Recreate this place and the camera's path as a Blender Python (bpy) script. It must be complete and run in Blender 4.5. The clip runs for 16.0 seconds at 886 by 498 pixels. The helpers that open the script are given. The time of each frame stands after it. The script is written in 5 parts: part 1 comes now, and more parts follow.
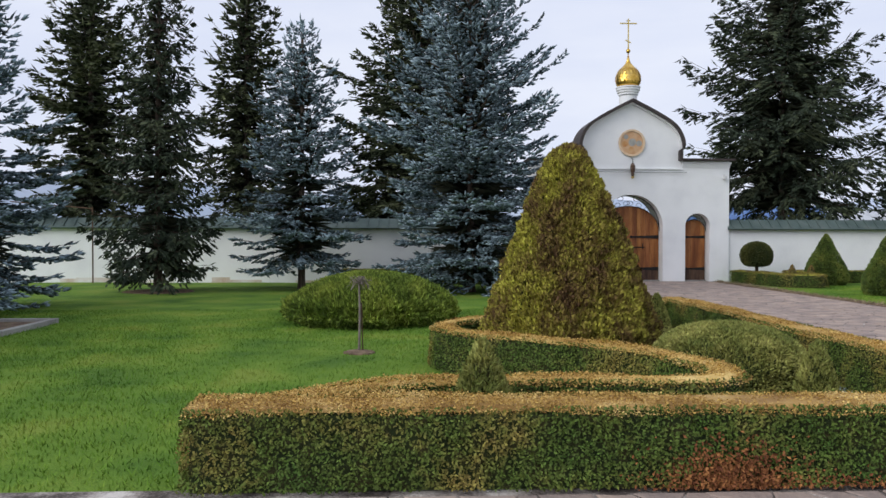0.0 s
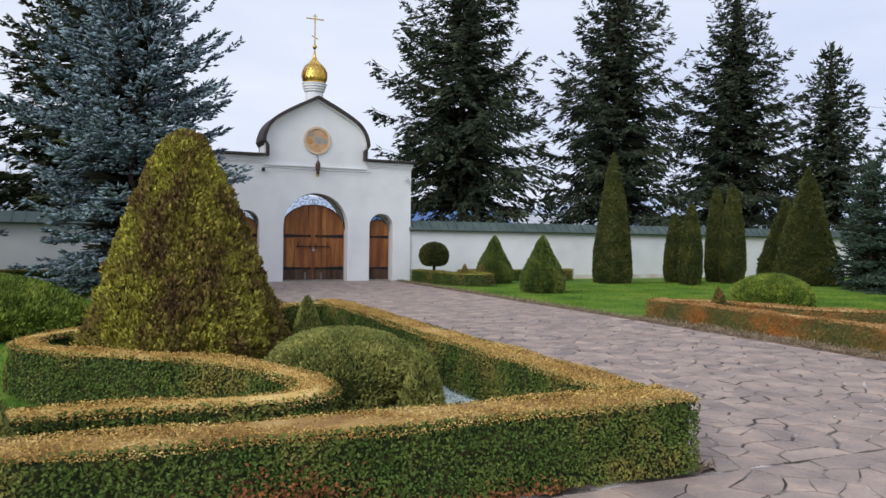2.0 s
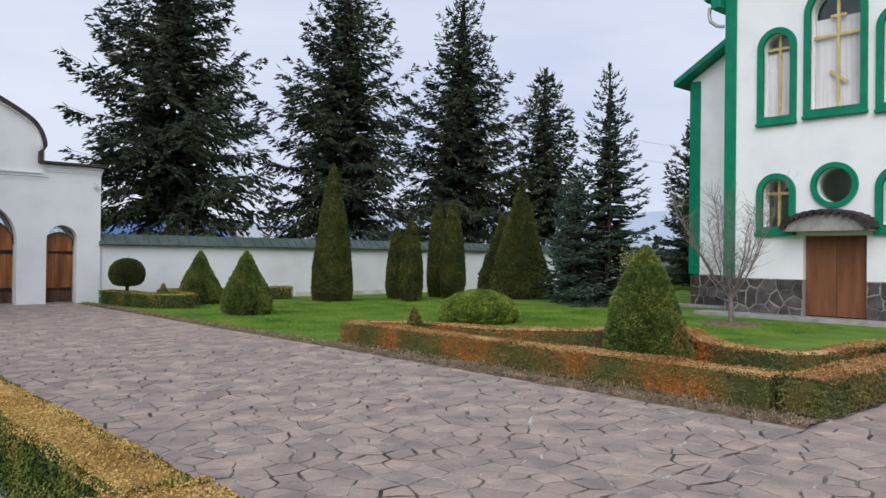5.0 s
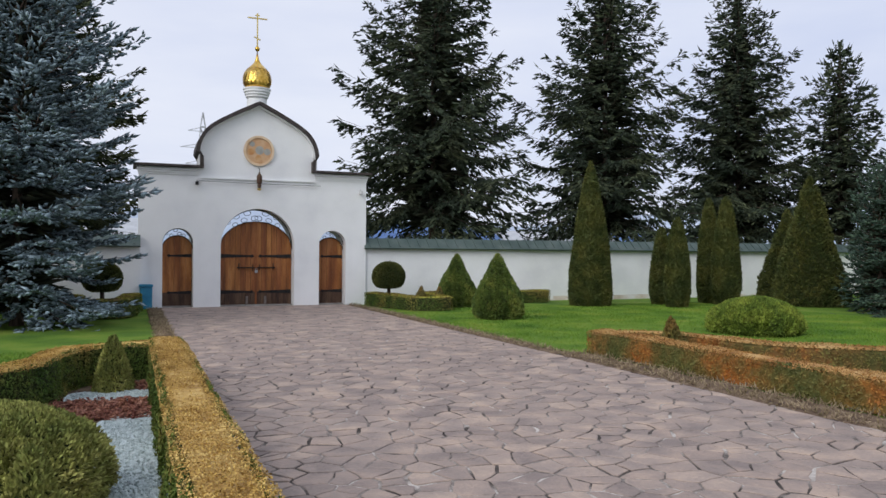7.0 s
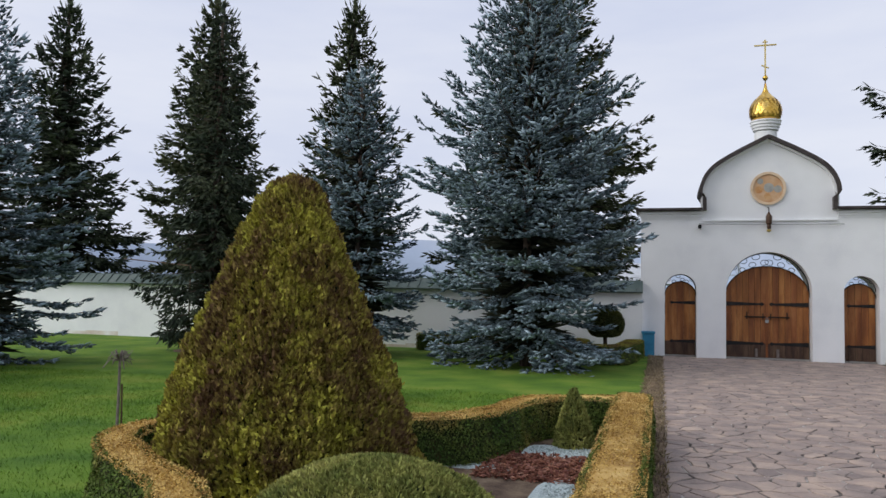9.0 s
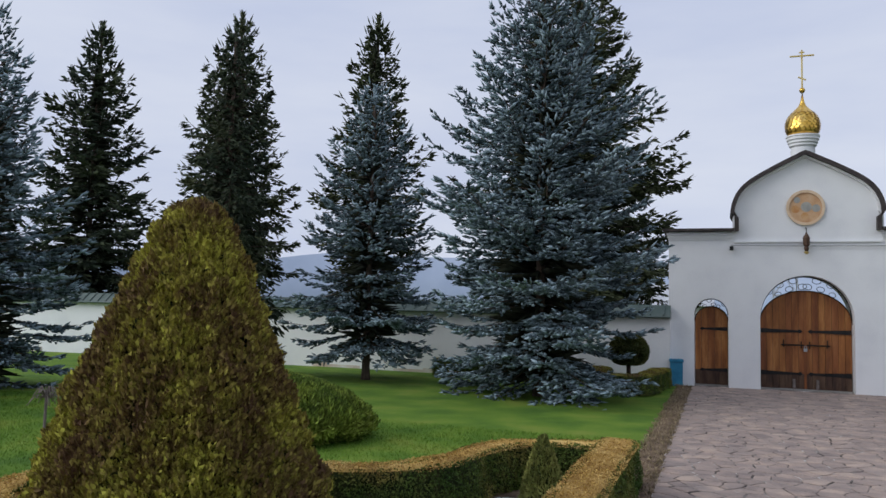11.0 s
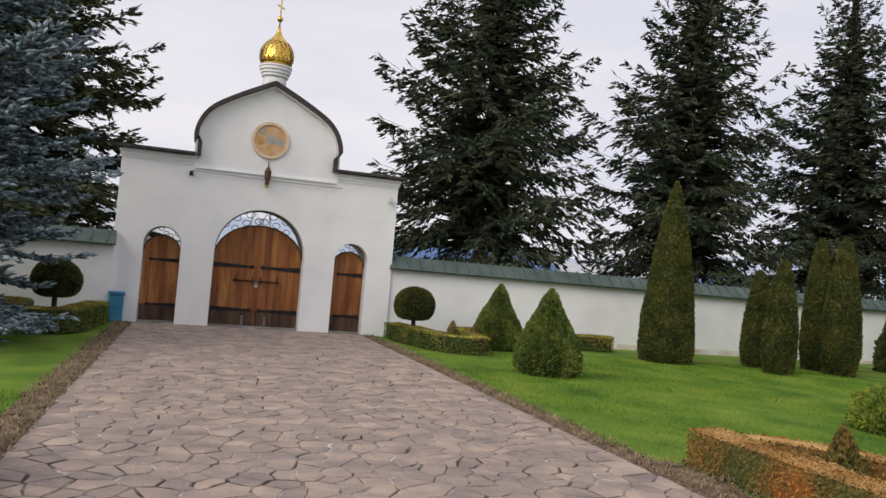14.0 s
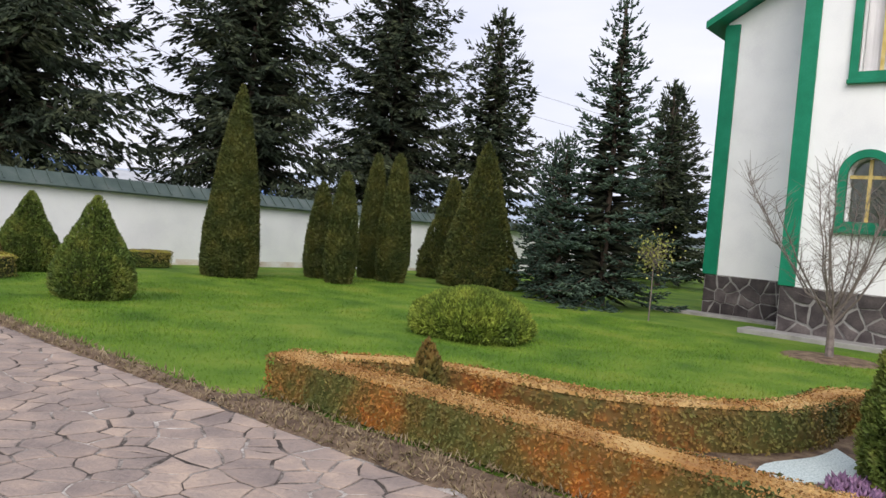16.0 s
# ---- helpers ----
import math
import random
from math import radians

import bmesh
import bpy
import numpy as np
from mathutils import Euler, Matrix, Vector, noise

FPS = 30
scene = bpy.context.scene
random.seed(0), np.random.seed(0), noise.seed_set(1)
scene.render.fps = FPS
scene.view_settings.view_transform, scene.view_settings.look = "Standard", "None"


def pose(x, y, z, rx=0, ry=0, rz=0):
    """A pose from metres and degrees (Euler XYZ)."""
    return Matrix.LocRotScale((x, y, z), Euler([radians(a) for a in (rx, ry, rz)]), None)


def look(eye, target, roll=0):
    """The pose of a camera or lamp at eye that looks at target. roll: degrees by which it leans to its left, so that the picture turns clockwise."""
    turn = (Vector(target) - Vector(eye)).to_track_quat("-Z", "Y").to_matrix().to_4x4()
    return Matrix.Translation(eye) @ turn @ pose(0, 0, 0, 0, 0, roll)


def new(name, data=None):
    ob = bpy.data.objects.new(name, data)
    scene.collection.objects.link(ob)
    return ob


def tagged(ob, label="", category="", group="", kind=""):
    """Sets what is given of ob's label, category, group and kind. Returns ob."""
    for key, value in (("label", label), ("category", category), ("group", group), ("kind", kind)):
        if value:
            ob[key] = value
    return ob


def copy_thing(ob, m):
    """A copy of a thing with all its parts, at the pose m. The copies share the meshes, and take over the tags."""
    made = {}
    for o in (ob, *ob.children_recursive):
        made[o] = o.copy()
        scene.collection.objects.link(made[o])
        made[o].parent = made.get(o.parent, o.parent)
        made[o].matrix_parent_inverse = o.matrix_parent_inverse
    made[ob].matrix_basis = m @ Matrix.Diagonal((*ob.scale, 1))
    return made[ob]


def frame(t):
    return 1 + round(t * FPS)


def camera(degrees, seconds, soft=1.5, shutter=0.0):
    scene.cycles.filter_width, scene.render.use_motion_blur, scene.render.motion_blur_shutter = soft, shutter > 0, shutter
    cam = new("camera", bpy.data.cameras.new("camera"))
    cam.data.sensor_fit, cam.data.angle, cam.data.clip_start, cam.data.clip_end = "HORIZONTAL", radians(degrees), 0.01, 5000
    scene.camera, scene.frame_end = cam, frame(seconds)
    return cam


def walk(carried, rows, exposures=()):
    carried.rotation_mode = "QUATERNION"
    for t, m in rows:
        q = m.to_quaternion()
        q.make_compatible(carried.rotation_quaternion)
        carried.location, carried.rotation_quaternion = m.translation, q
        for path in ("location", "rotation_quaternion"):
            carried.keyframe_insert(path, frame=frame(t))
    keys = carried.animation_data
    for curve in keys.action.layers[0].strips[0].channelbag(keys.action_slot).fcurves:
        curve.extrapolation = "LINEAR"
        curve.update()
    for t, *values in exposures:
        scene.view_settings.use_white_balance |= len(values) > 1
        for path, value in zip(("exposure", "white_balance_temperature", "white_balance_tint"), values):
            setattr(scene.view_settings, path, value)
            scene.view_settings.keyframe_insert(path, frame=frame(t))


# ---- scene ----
cam = camera(59.8, 16.0)
PATH = [
    (0, (-3.021, 1.007, 1.489), (-2.93, 3.004, 1.459), 0.1),
    (0.5, (-2.714, 1.088, 1.452), (-2.668, 3.087, 1.411), 0.3),
    (1, (-2.44, 1.24, 1.465), (-2.328, 3.236, 1.434), 0.0),
    (1.5, (-2.201, 1.399, 1.48), (-1.704, 3.336, 1.444), 0.2),
    (2, (-1.919, 1.57, 1.506), (-1.114, 3.401, 1.478), 0.8),
    (2.5, (-1.504, 1.733, 1.472), (-0.567, 3.5, 1.428), 1.2),
    (3, (-1.143, 1.865, 1.462), (0.064, 3.46, 1.417), 1.7),
    (3.2, (-1.014, 1.916, 1.46), (0.314, 3.412, 1.411), 2.0),
    (5.3, (0.182, 2.459, 1.58), (1.512, 3.952, 1.611), 0.4),
    (5.5, (0.304, 2.502, 1.567), (1.559, 4.059, 1.599), 0.1),
    (6, (0.552, 2.625, 1.593), (1.551, 4.357, 1.616), -0.0),
    (6.5, (0.793, 2.928, 1.579), (1.708, 4.706, 1.593), -0.4),
    (7, (1.001, 3.146, 1.565), (1.752, 5.0, 1.582), 0.3),
    (7.5, (1.243, 3.377, 1.592), (1.524, 5.357, 1.574), 0.7),
    (8, (1.4, 3.639, 1.58), (1.48, 5.637, 1.626), 0.0),
    (8.5, (1.532, 3.928, 1.63), (1.263, 5.906, 1.752), 0.7),
    (8.7, (1.608, 4.031, 1.625), (1.215, 5.988, 1.746), 0.9),
    (10.8, (2.347, 5.056, 1.83), (1.478, 6.853, 1.958), 2.0),
    (11, (2.415, 5.197, 1.811), (1.746, 7.075, 1.971), 1.5),
    (11.5, (2.497, 5.622, 1.852), (2.12, 7.566, 2.134), 5.3),
    (12, (2.618, 5.88, 1.755), (2.44, 7.846, 2.079), 5.0),
    (12.5, (2.741, 6.224, 1.728), (2.753, 8.193, 2.075), 3.6),
    (13, (2.803, 6.644, 1.719), (3.066, 8.6, 2.037), 3.1),
    (13.5, (2.84, 6.976, 1.664), (3.26, 8.922, 1.859), 3.2),
    (14, (3.042, 7.268, 1.655), (3.652, 9.171, 1.729), 4.8),
    (14.5, (3.259, 7.58, 1.606), (4.289, 9.295, 1.617), 5.4),
    (15, (3.436, 7.859, 1.614), (4.672, 9.431, 1.645), 5.4),
    (15.5, (3.596, 8.126, 1.62), (5.025, 9.526, 1.625), 4.9),
    (16, (3.648, 8.454, 1.578), (5.185, 9.733, 1.527), 5.1),
]
walk(cam, [(t, look(eye, target, roll)) for t, eye, target, roll in PATH],
     [(0, 0.06, 6300, 10), (3, 0.1, 6200, 10), (5.5, -0.04, 6250, 10), (7, 0.02, 6330, 10), (8.5, 0.0, 6420, 10), (11, -0.22, 6150, 10), (12.5, -0.2, 6450, 10),
      (13.5, -0.02, 6950, 12), (14.5, 0.05, 7050, 12), (15, -0.02, 6700, 12), (15.5, 0.1, 6750, 12), (16, 0.3, 6700, 12)])

# world: bright overcast sky with thin cloud streaks
world = bpy.data.worlds.new("World")
scene.world = world
world.use_nodes = True
wn, wl = world.node_tree.nodes, world.node_tree.links
wn.clear()
w_out, w_bg, w_sky = wn.new("ShaderNodeOutputWorld"), wn.new("ShaderNodeBackground"), wn.new("ShaderNodeTexSky")
w_sky.sky_type, w_sky.sun_disc = "NISHITA", False
w_sky.sun_elevation, w_sky.sun_rotation = radians(34), radians(238)
w_sky.air_density, w_sky.dust_density = 1.0, 3.0
w_co, w_map, w_noise, w_ramp, w_mix = (wn.new("ShaderNodeTexCoord"), wn.new("ShaderNodeMapping"), wn.new("ShaderNodeTexNoise"),
                                       wn.new("ShaderNodeValToRGB"), wn.new("ShaderNodeMix"))
w_map.inputs["Scale"].default_value = (1.4, 1.4, 6.0)
w_noise.inputs["Scale"].default_value, w_noise.inputs["Detail"].default_value = 1.6, 6.0
w_ramp.color_ramp.elements[0].position, w_ramp.color_ramp.elements[1].position = 0.3, 0.72
w_ramp.color_ramp.elements[0].color = (6.6, 7.1, 8.8, 1)
w_ramp.color_ramp.elements[1].color = (8.7, 8.9, 9.7, 1)
w_mix.data_type = "RGBA"
w_mix.inputs["Factor"].default_value = 0.93
wl.new(w_co.outputs["Generated"], w_map.inputs["Vector"])
wl.new(w_map.outputs["Vector"], w_noise.inputs["Vector"])
wl.new(w_noise.outputs["Fac"], w_ramp.inputs["Fac"])
wl.new(w_sky.outputs["Color"], w_mix.inputs["A"])
wl.new(w_ramp.outputs["Color"], w_mix.inputs["B"])
wl.new(w_mix.outputs["Result"], w_bg.inputs["Color"])
w_bg.inputs["Strength"].default_value = 0.1
wl.new(w_bg.outputs["Background"], w_out.inputs["Surface"])

sun = new("sun", bpy.data.lights.new("sun", "SUN"))
sun.data.energy, sun.data.angle, sun.data.color = 2.0, radians(45), (1.0, 0.96, 0.9)
sun.matrix_world = look((-43, -27, 34), (0, 0, 0))


# ---- materials ----
def material(name, stops, scale=4.0, rough=0.85, bump=0.2, bump_scale=None, vary=0.0, metal=0.0, coords="Object", stretch=(1, 1, 1), detail=6.0, shift=0.0):
    """Noise-mixed colours (stops), a second coarser tone, fine relief, and a random lightness for each piece or island."""
    m = bpy.data.materials.new(name)
    m.use_nodes = True
    n, l = m.node_tree.nodes, m.node_tree.links
    b = n["Principled BSDF"]
    b.inputs["Roughness"].default_value, b.inputs["Metallic"].default_value = rough, metal
    b.inputs["Specular IOR Level"].default_value = 0.3
    co, mp, t1, t2 = n.new("ShaderNodeTexCoord"), n.new("ShaderNodeMapping"), n.new("ShaderNodeTexNoise"), n.new("ShaderNodeTexNoise")
    mp.inputs["Scale"].default_value = stretch
    l.new(co.outputs[coords], mp.inputs["Vector"])
    for t, s, d in ((t1, scale, detail), (t2, bump_scale or scale * 9, 4.0)):
        t.inputs["Scale"].default_value, t.inputs["Detail"].default_value = s, d
        l.new(mp.outputs["Vector"], t.inputs["Vector"])
    add = n.new("ShaderNodeMath")
    add.operation = "MULTIPLY_ADD"
    add.inputs[1].default_value, add.inputs[2].default_value = 0.3, -0.15
    l.new(t2.outputs["Fac"], add.inputs[0])
    s = n.new("ShaderNodeMath")
    s.operation = "ADD"
    l.new(t1.outputs["Fac"], s.inputs[0])
    l.new(add.outputs[0], s.inputs[1])
    if shift:
        g0, o0, a0, f0, m0 = (n.new("ShaderNodeNewGeometry"), n.new("ShaderNodeObjectInfo"), n.new("ShaderNodeMath"), n.new("ShaderNodeMath"), n.new("ShaderNodeMath"))
        l.new(g0.outputs["Random Per Island"], a0.inputs[0])
        l.new(o0.outputs["Random"], a0.inputs[1])
        f0.operation = "FRACT"
        l.new(a0.outputs[0], f0.inputs[0])
        m0.operation = "MULTIPLY_ADD"
        m0.inputs[1].default_value, m0.inputs[2].default_value = shift, -shift / 2
        l.new(f0.outputs[0], m0.inputs[0])
        s2 = n.new("ShaderNodeMath")
        l.new(s.outputs[0], s2.inputs[0])
        l.new(m0.outputs[0], s2.inputs[1])
        s = s2
    r = n.new("ShaderNodeValToRGB")
    e = r.color_ramp.elements
    k = len(stops)
    while len(e) < k:
        e.new(0.5)
    for i, c in enumerate(stops):
        e[i].position, e[i].color = (0.32 + 0.36 * i / max(1, k - 1)), (*c, 1)
    l.new(s.outputs[0], r.inputs["Fac"])
    out = r.outputs["Color"]
    if vary:
        g, oi, h = n.new("ShaderNodeNewGeometry"), n.new("ShaderNodeObjectInfo"), n.new("ShaderNodeHueSaturation")
        sm, fr, ma, mb = (n.new("ShaderNodeMath") for _ in range(4))
        l.new(g.outputs["Random Per Island"], sm.inputs[0])
        l.new(oi.outputs["Random"], sm.inputs[1])
        fr.operation = "FRACT"
        l.new(sm.outputs[0], fr.inputs[0])
        ma.operation = "MULTIPLY_ADD"
        ma.inputs[1].default_value, ma.inputs[2].default_value = vary * 2, 1 - vary
        l.new(fr.outputs[0], ma.inputs[0])
        mb.operation = "MULTIPLY_ADD"
        mb.inputs[1].default_value, mb.inputs[2].default_value = vary * 0.06, 0.5 - vary * 0.03
        l.new(fr.outputs[0], mb.inputs[0])
        l.new(mb.outputs[0], h.inputs["Hue"])
        l.new(ma.outputs[0], h.inputs["Value"])
        l.new(out, h.inputs["Color"])
        out = h.outputs["Color"]
    l.new(out, b.inputs["Base Color"])
    if bump:
        bp = n.new("ShaderNodeBump")
        bp.inputs["Strength"].default_value, bp.inputs["Distance"].default_value = bump, 0.02
        l.new(t2.outputs["Fac"], bp.inputs["Height"])
        l.new(bp.outputs["Normal"], b.inputs["Normal"])
    return m


M_LAWN = material("lawn", [(0.058, 0.13, 0.012), (0.092, 0.18, 0.015), (0.125, 0.215, 0.02), (0.175, 0.24, 0.032)], 0.9, 0.95, 0.9, 45, detail=10.0)
# inner twigs: crown shade is put into this near-black colour
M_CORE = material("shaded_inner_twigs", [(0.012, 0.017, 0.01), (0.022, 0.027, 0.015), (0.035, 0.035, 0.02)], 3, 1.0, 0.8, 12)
M_BLADE = material("grass_blade", [(0.062, 0.14, 0.012), (0.1, 0.195, 0.016), (0.14, 0.235, 0.022), (0.2, 0.26, 0.036)], 0.9, 0.8, 0, 12, 0.22, detail=10.0)
M_STONE = material("paving_stone", [(0.24, 0.195, 0.178), (0.3, 0.242, 0.214), (0.35, 0.274, 0.234), (0.43, 0.33, 0.268)], 2.8, 0.75, 0.7, 30, 0.08, shift=0.11, detail=10.0)
M_MORTAR = material("mortar", [(0.035, 0.029, 0.026), (0.08, 0.066, 0.058), (0.3, 0.265, 0.24), (0.58, 0.54, 0.5)], 2.6, 0.9, 0.5, 60)
M_SOIL = material("soil", [(0.09, 0.06, 0.042), (0.16, 0.11, 0.075), (0.25, 0.185, 0.12)], 6, 0.95, 0.9, 40)
M_PLASTER = material("white_plaster", [(0.76, 0.77, 0.79), (0.82, 0.83, 0.84), (0.85, 0.86, 0.87)], 1.1, 0.85, 0.12, 35)
M_DIRTY = material("stained_plaster", [(0.5, 0.38, 0.29), (0.66, 0.6, 0.54), (0.78, 0.78, 0.78)], 1.4, 0.9, 0.15, 35)
M_CAP = material("grey_green_sheet_metal", [(0.07, 0.1, 0.095), (0.09, 0.125, 0.115), (0.12, 0.15, 0.14)], 2, 0.5, 0.1, 30, metal=0.2)
M_ROOF = material("dark_brown_sheet_metal", [(0.035, 0.028, 0.028), (0.055, 0.045, 0.043), (0.08, 0.066, 0.06)], 5, 0.6, 0.4, 30, metal=0.2)
M_GOLD = material("gilt_metal", [(0.62, 0.36, 0.06), (0.78, 0.5, 0.1), (0.88, 0.62, 0.18)], 6, 0.28, 0.15, 20, 0.12, metal=1.0)
M_GILT = material("pale_gold_paint", [(0.55, 0.4, 0.12), (0.65, 0.5, 0.18), (0.7, 0.56, 0.25)], 6, 0.4, 0.1, 20, metal=0.5)
M_DOOR = material("varnished_door_boards", [(0.17, 0.058, 0.018), (0.29, 0.105, 0.03), (0.43, 0.185, 0.06)], 3.2, 0.5, 0.25, 30, 0.14, stretch=(1.6, 1.6, 0.22))
M_DARKWOOD = material("weathered_door_foot", [(0.05, 0.028, 0.02), (0.09, 0.05, 0.032), (0.13, 0.08, 0.05)], 5, 0.7, 0.3, 30, 0.15, stretch=(1.6, 1.6, 0.3))
M_IRON = material("black_wrought_iron", [(0.012, 0.012, 0.013), (0.02, 0.02, 0.02), (0.035, 0.03, 0.028)], 9, 0.55, 0.2, 60, metal=0.4)
M_GREEN = material("emerald_paint", [(0.0, 0.16, 0.085), (0.0, 0.19, 0.1), (0.005, 0.215, 0.12)], 2.5, 0.5, 0.08, 40)
M_PLINTH = material("dark_plinth_stone", [(0.05, 0.04, 0.042), (0.085, 0.072, 0.072), (0.13, 0.11, 0.105)], 3, 0.75, 0.5, 25, 0.4)
M_PLMORT = material("pale_joint", [(0.24, 0.23, 0.22), (0.3, 0.29, 0.28), (0.36, 0.35, 0.33)], 6, 0.9, 0.3, 40)
M_CONCRETE = material("concrete", [(0.24, 0.23, 0.22), (0.32, 0.31, 0.29), (0.38, 0.37, 0.35)], 3, 0.9, 0.3, 40)
M_BARK = material("bark", [(0.045, 0.032, 0.026), (0.08, 0.058, 0.046), (0.12, 0.09, 0.07)], 8, 0.95, 0.9, 30, stretch=(1, 1, 0.3))
M_GREYBARK = material("grey_bark", [(0.12, 0.1, 0.09), (0.18, 0.15, 0.135), (0.25, 0.21, 0.19)], 8, 0.9, 0.6, 30)
M_BLUE = material("blue_spruce_needles", [(0.06, 0.088, 0.098), (0.135, 0.19, 0.215), (0.28, 0.365, 0.41)], 1.6, 0.85, 0, 9, 0.3, shift=0.35)
M_DARK = material("dark_spruce_needles", [(0.022, 0.034, 0.022), (0.038, 0.054, 0.032), (0.07, 0.082, 0.042)], 0.8, 0.85, 0, 6, 0.35, shift=0.2)
M_OLIVE = material("olive_spruce_needles", [(0.03, 0.042, 0.022), (0.055, 0.068, 0.032), (0.09, 0.1, 0.045)], 1.0, 0.85, 0, 6, 0.35, shift=0.2)
M_FIR = material("fir_needles", [(0.022, 0.045, 0.034), (0.042, 0.075, 0.052), (0.075, 0.115, 0.075)], 1.4, 0.7, 0, 6, 0.4, shift=0.2)
M_HEDGE = material("hedge_leaf", [(0.045, 0.09, 0.012), (0.095, 0.135, 0.022), (0.23, 0.185, 0.045)], 1.6, 0.75, 0, 14, 0.35, detail=6.0)
M_TAN = material("sun_bleached_hedge_leaf", [(0.33, 0.195, 0.05), (0.48, 0.31, 0.085), (0.58, 0.41, 0.15)], 3.5, 0.7, 0, 14, 0.25, shift=0.12)
M_RUST = material("scorched_hedge_leaf", [(0.06, 0.085, 0.022), (0.125, 0.118, 0.032), (0.21, 0.125, 0.034), (0.44, 0.15, 0.03)], 0.9, 0.7, 0, 9, 0.28, detail=4.0)
M_RTOP = material("scorched_hedge_top", [(0.26, 0.12, 0.035), (0.38, 0.21, 0.07), (0.48, 0.31, 0.13)], 1.6, 0.7, 0, 12, 0.22, shift=0.1)
# inside of hedges and shrubs, darkened to stand for shade between leaves
M_HBODY = material("shade_dark_inside", [(0.018, 0.03, 0.009), (0.032, 0.045, 0.013), (0.06, 0.055, 0.02)], 8, 0.95, 0.9, 30)
M_THUJA = material("golden_thuja_spray", [(0.13, 0.075, 0.034), (0.2, 0.147, 0.038), (0.275, 0.24, 0.043), (0.39, 0.365, 0.055)], 2.6, 0.85, 0, 9, 0.3, shift=0.16, detail=8.0)
M_JUNIPER = material("juniper_spray", [(0.075, 0.12, 0.018), (0.155, 0.215, 0.03), (0.27, 0.32, 0.05)], 2.0, 0.8, 0, 9, 0.35, shift=0.2)
M_JUNBED = material("dull_juniper_spray", [(0.13, 0.155, 0.036), (0.26, 0.27, 0.07), (0.42, 0.4, 0.125)], 2.4, 0.7, 0, 9, 0.35)
M_YEW = material("clipped_yew_leaf", [(0.038, 0.055, 0.014), (0.07, 0.083, 0.02), (0.12, 0.118, 0.028)], 1.8, 0.7, 0, 9, 0.3)
M_CONIC = material("clipped_dwarf_spruce", [(0.06, 0.095, 0.022), (0.125, 0.175, 0.036), (0.23, 0.255, 0.055)], 2.2, 0.65, 0, 9, 0.3)
M_GRAVEL = material("white_gravel", [(0.42, 0.52, 0.52), (0.62, 0.72, 0.72), (0.78, 0.85, 0.85)], 60, 0.8, 1.0, 90)
M_BURNT = material("dead_hedge_leaf", [(0.12, 0.045, 0.018), (0.22, 0.085, 0.03), (0.33, 0.14, 0.05)], 9, 0.85, 0, 40, 0.35)
M_CHIP = material("red_bark_chip", [(0.14, 0.05, 0.032), (0.3, 0.12, 0.08), (0.44, 0.23, 0.17)], 9, 0.85, 0.4, 40, 0.35)
M_GLASS = material("window_pane", [(0.82, 0.84, 0.85), (0.86, 0.88, 0.88), (0.9, 0.91, 0.92)], 1.2, 0.03, 0.0, 6)
M_GLASS.node_tree.nodes["Principled BSDF"].inputs["Transmission Weight"].default_value = 1.0
M_CHDOOR = material("brown_painted_door", [(0.13, 0.052, 0.024), (0.175, 0.07, 0.032), (0.22, 0.095, 0.045)], 3.0, 0.6, 0.2, 30, 0.06, stretch=(1.5, 1.5, 0.25))
# curtain colour lightened to grey-lilac in place of sky reflected in the panes
M_CURTAIN = material("sky_reflection_curtain", [(0.5, 0.48, 0.5), (0.58, 0.56, 0.58), (0.64, 0.62, 0.63)], 5, 0.9, 0.2, 12, stretch=(3, 3, 0.1))
# distance haze is mixed into the hill colour as pale blue
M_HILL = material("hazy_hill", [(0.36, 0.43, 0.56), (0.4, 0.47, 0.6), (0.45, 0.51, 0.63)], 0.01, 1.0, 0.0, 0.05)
M_FIELD = material("far_ground", [(0.07, 0.1, 0.03), (0.09, 0.13, 0.035), (0.13, 0.15, 0.05)], 0.05, 1.0, 0.0, 1.0)
M_BIN = material("blue_plastic", [(0.02, 0.16, 0.28), (0.03, 0.2, 0.34), (0.04, 0.24, 0.4)], 4, 0.5, 0.05, 30)
M_ICON1 = material("icon_background", [(0.5, 0.27, 0.13), (0.58, 0.36, 0.2), (0.62, 0.42, 0.26)], 4, 0.6, 0.05, 30)
M_ICON2 = material("icon_blue", [(0.3, 0.3, 0.28), (0.36, 0.36, 0.33), (0.42, 0.4, 0.36)], 6, 0.6, 0.05, 30)
M_ICON3 = material("icon_ochre", [(0.5, 0.22, 0.08), (0.55, 0.3, 0.12), (0.6, 0.38, 0.2)], 6, 0.6, 0.05, 30)
M_RIM = material("icon_rim", [(0.62, 0.44, 0.28), (0.7, 0.53, 0.36), (0.74, 0.6, 0.44)], 5, 0.6, 0.05, 30)
M_BLUEROOF = material("blue_roof_sheet", [(0.05, 0.12, 0.3), (0.08, 0.16, 0.36), (0.1, 0.2, 0.42)], 2, 0.5, 0.1, 10)
M_GREYROOF = material("pale_grey_roof_sheet", [(0.38, 0.4, 0.42), (0.45, 0.47, 0.5), (0.52, 0.54, 0.56)], 2, 0.5, 0.1, 10)
M_STEEL = material("galvanised_steel", [(0.3, 0.31, 0.32), (0.38, 0.39, 0.4), (0.45, 0.46, 0.47)], 4, 0.5, 0.05, 30, metal=0.5)
M_FLOWER = material("purple_flower", [(0.14, 0.08, 0.15), (0.22, 0.12, 0.22), (0.32, 0.2, 0.3)], 20, 0.7, 0, 30, 0.4)
